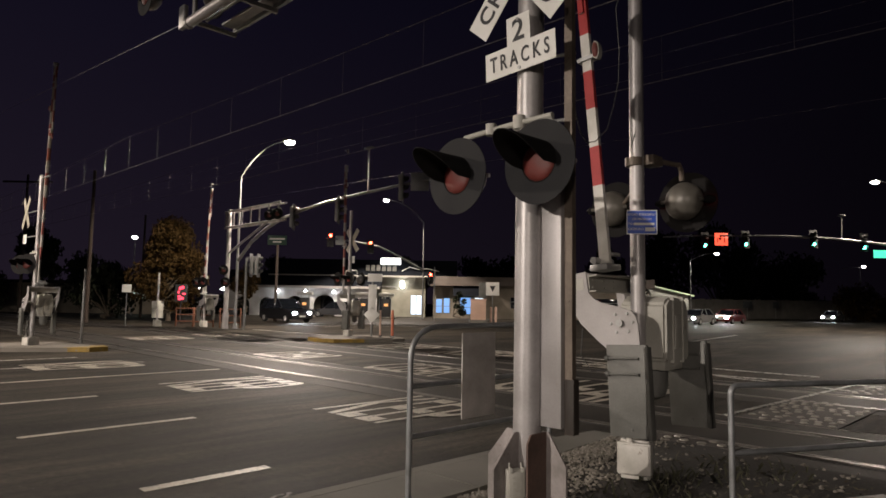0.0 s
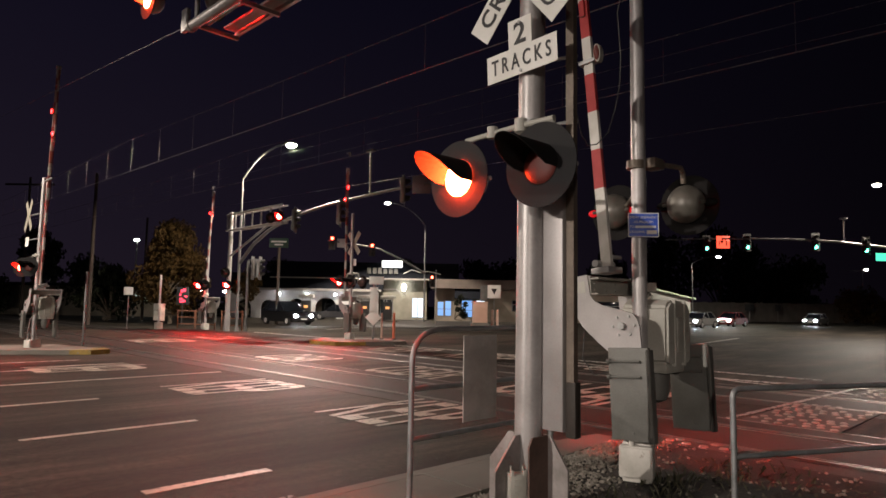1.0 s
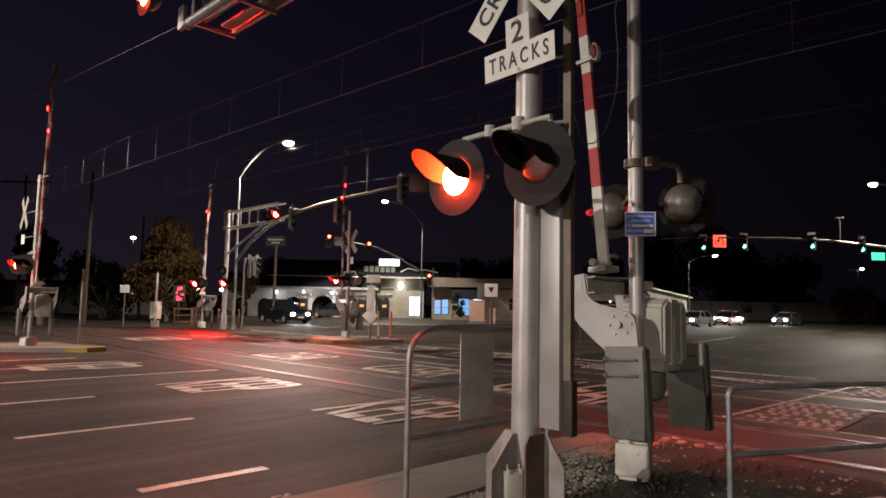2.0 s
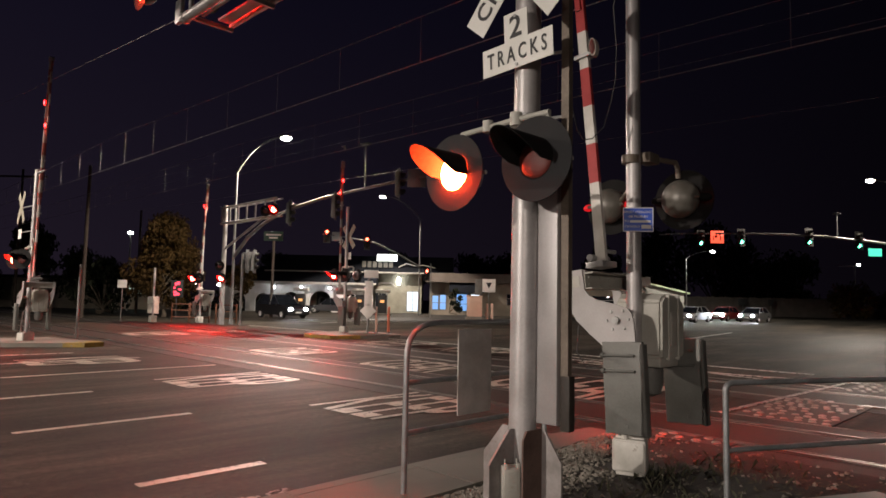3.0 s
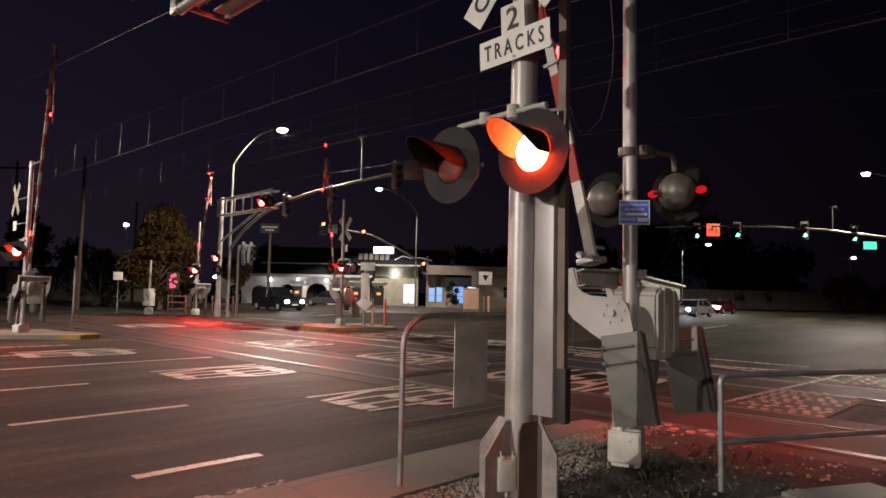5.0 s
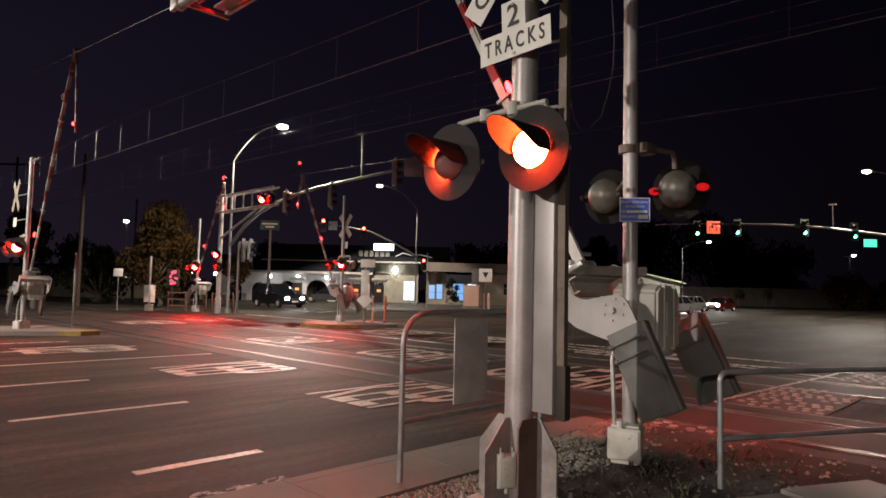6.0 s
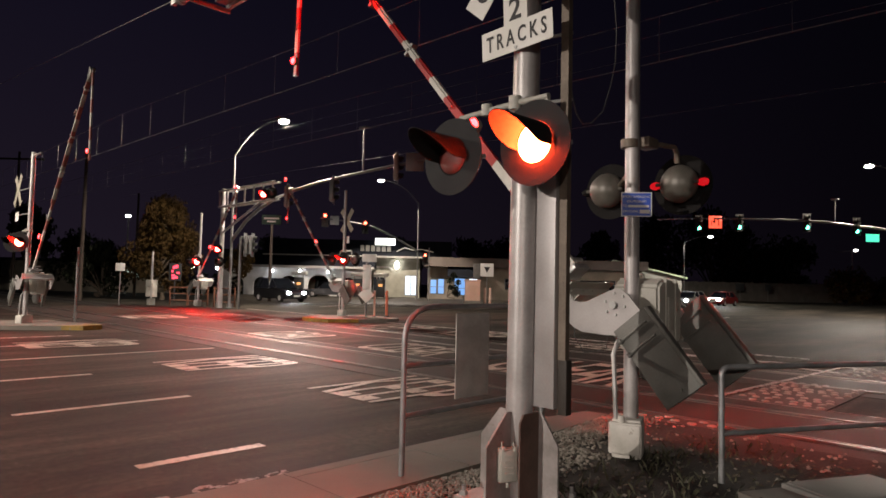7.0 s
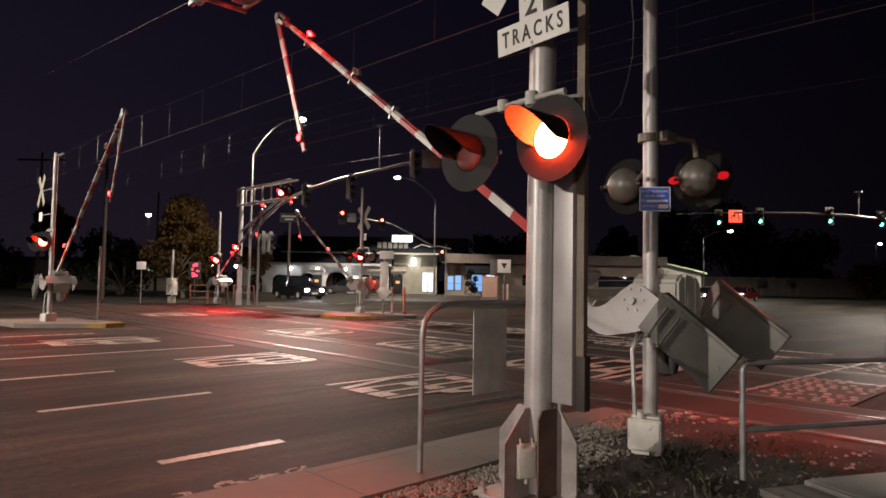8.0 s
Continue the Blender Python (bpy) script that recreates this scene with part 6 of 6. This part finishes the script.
# ---------------------------------------------------------------- cars
CAR_GLASS = glass("car_glass", (0.01, 0.012, 0.015))
TYRE = material("tyre", (0.02, 0.02, 0.02), 0.85, grain=40, bump=0.1)
HEADLIGHT = glow("lit_headlight", (0.85, 0.93, 1.0), 350.0)
TAIL = glow("lit_tail_lamp", (1.0, 0.06, 0.03), 3.0)


def car(label, m, colour, length=4.5, width=1.8, height=1.48, suv=False, bright=True):
    """Nose along local +x, on its wheels."""
    paint = material("car_paint", colour, 0.3, 0.2, grain=30, vary=0.05, bump=0.0, stain=1, stain_amount=0.1, coat=0.8)
    c = thing("car", label, "car", m, "cars")
    L, W, Hh = length / 2, width / 2, height
    belt = (0.56 if suv else 0.60) * Hh
    bm = B()
    side = [(-L, 0.45), (-L + 0.04, belt * 0.98), (-L + 0.3, belt + 0.03), (L - 1.15, belt + 0.02), (L - 0.25, belt * 0.84), (L, belt * 0.66), (L, 0.40), (L - 0.08, 0.25), (-L + 0.1, 0.25)]
    prism(bm, side, -W, W, "y")
    bmesh.ops.bevel(bm, geom=bm.edges[:], offset=0.07, segments=2, affect="EDGES")
    body = part("body", bm, paint, c)
    back, top0, top1, front = (-L + 0.12, -L + 0.60, 0.05, L - 1.35) if suv else (-L + 0.35, -L + 1.05, 0.25, L - 1.15)
    bm = B()
    vs = [bm.verts.new((x, sy * y, z)) for sy in (-1, 1) for x, y, z in ((back, W * 0.93, belt), (front, W * 0.93, belt), (top1, W * 0.74, Hh), (top0, W * 0.74, Hh))]
    for f in ((0, 1, 2, 3), (7, 6, 5, 4), (0, 4, 5, 1), (1, 5, 6, 2), (3, 7, 4, 0), (2, 6, 7, 3)):
        bm.faces.new([vs[i] for i in f])
    bmesh.ops.bevel(bm, geom=bm.edges[:], offset=0.05, segments=2, affect="EDGES")
    part("cabin_glass", bm, CAR_GLASS, c, "dark car windows")
    bm = B()
    box(bm, top0 - 0.02, top1 + 0.02, -W * 0.72, W * 0.72, Hh - 0.02, Hh + 0.025, 0.02)
    for sy in (-1, 1):
        tube(bm, [(front, sy * W * 0.93, belt), (top1, sy * W * 0.75, Hh)], 0.03, 6)
        tube(bm, [(back, sy * W * 0.93, belt), (top0, sy * W * 0.75, Hh)], 0.045, 6)
        tube(bm, [(-0.25, sy * W * 0.94, belt), (-0.2, sy * W * 0.75, Hh)], 0.03, 6)
    part("roof", bm, paint, c)
    for x in (-L + 0.85, L - 0.85):
        for sy in (-1, 1):
            w = part("wheel", rod(B(), (0, -0.1, 0), (0, 0.1, 0), 0.32, seg=20), TYRE, c, m=pose(x, sy * (W - 0.08), 0.32))
            bm = B()
            rod(bm, (0, sy * 0.09, 0), (0, sy * 0.115, 0), 0.2, seg=14)
            for k in range(5):
                a = 2 * math.pi * k / 5
                rod(bm, (0, sy * 0.12, 0), (0.18 * math.cos(a), sy * 0.12, 0.18 * math.sin(a)), 0.025, seg=6)
            part("rim", bm, GALV, w)
    for sy in (-1, 1):
        bm = B()
        bmesh.ops.create_uvsphere(bm, u_segments=12, v_segments=8, radius=0.14, matrix=Matrix.Translation((L - 0.06, sy * (W - 0.32), belt * 0.72)) @ Matrix.Diagonal((0.5, 1.15, 0.7, 1)))
        part("headlight", bm, HEADLIGHT, c, "lit white headlight")
        bm = B()
        box(bm, -L - 0.02, -L + 0.05, sy * (W - 0.4), sy * (W - 0.08), belt * 0.78, belt * 0.92, 0.01)
        part("tail_lamp", bm, TAIL, c, "red tail lamp")
        bm = B()
        box(bm, front - 0.25, front - 0.1, sy * (W - 0.02), sy * (W + 0.14), belt, belt + 0.13, 0.03)
        part("mirror", bm, paint, c)
    bm = B()
    box(bm, L - 0.03, L + 0.015, -0.26, 0.26, 0.42, 0.53, 0.004)
    part("number_plate", bm, SIGN_WHITE, c, "plain pale number plate")
    bm = B()
    box(bm, L - 0.04, L + 0.01, -W * 0.55, W * 0.55, belt * 0.62 - 0.1, belt * 0.62 + 0.06, 0.02)
    part("grille", bm, BLACK, c)
    return c


car("dark sport utility vehicle waiting with lit headlights", pose(27.2, 44.5, 0, 0, 0, -90), (0.015, 0.015, 0.017), 4.8, 1.95, 1.8, True)
car("white car waiting with lit headlights at the far road", pose(60.3, 26.2, 0, 0, 0, 180), (0.24, 0.24, 0.235), 4.5)
car("dark red car waiting with lit headlights behind another", pose(69.5, 26.8, 0, 0, 0, 180), (0.16, 0.015, 0.015), 4.5)
for k, (r, f) in enumerate(((-15.4, 68), (-11.6, 69))):
    dark_car = car("dark parked car before the arcade", ahead(r, f, 0, 180 * k), (0.02, 0.02, 0.025), 4.6, 1.85, 1.6, True)
    for o in list(dark_car.children):
        if o.name.startswith("headlight"):
            o.data.materials[0] = CAR_GLASS
mover = car("silver car driving up with lit headlights", pose(95, 24.0, 0, 0, 0, 180), (0.2, 0.21, 0.215), 4.6)
MOVERS.append((mover, [(0.0, pose(97, 24.0, 0, 0, 0, 180)), (1.5, pose(84, 24.0, 0, 0, 0, 180)), (3.0, pose(69.5, 23.8, 0, 0, 0, 180)), (3.5, pose(65.5, 23.7, 0, 0, 0, 180)), (4.5, pose(58.0, 23.6, 0, 0, 0, 180)), (6.0, pose(51.0, 23.5, 0, 0, 0, 180)), (8.0, pose(46.0, 23.5, 0, 0, 0, 180))]))


# ---------------------------------------------------------------- what moves
def motions():
    for lens, at, phase, start, steady, base in BLINKS:
        blink(lens, at, phase, start, steady, base, 0.09 if lens.name.startswith("lamp_lens") else 0.0)
    times = [0.0, 4.0] + [round(4.1 + 0.1 * k, 2) for k in range(39)] + [8.0]
    times = sorted(set(times))
    for arm, tip, s, length, lag, ax, rest in ARMS:
        rows, tips = [], []
        for t in times:
            ang = arm_angle(max(0.0, min(8.9, t + lag)))
            ang += rest * max(0.0, min(1.0, (ang - 62.0) / 22.6))
            fall = radians(90 - ang)
            rows.append((t, pose(0, 0, 1.42, -s * (90 - ang))))
            y = s * (AO * math.cos(fall) + length * math.sin(fall))
            z = 1.42 - AO * math.sin(fall) + length * math.cos(fall)
            swing = tip_swing(max(0.0, min(8.9, t + lag)))
            tips.append((t, pose(ax, y + s * 0.08, z, s * (180 + swing))))
        walk(arm, rows)
        walk(tip, tips)
    for mover, rows in MOVERS:
        walk(mover, rows)


motions()
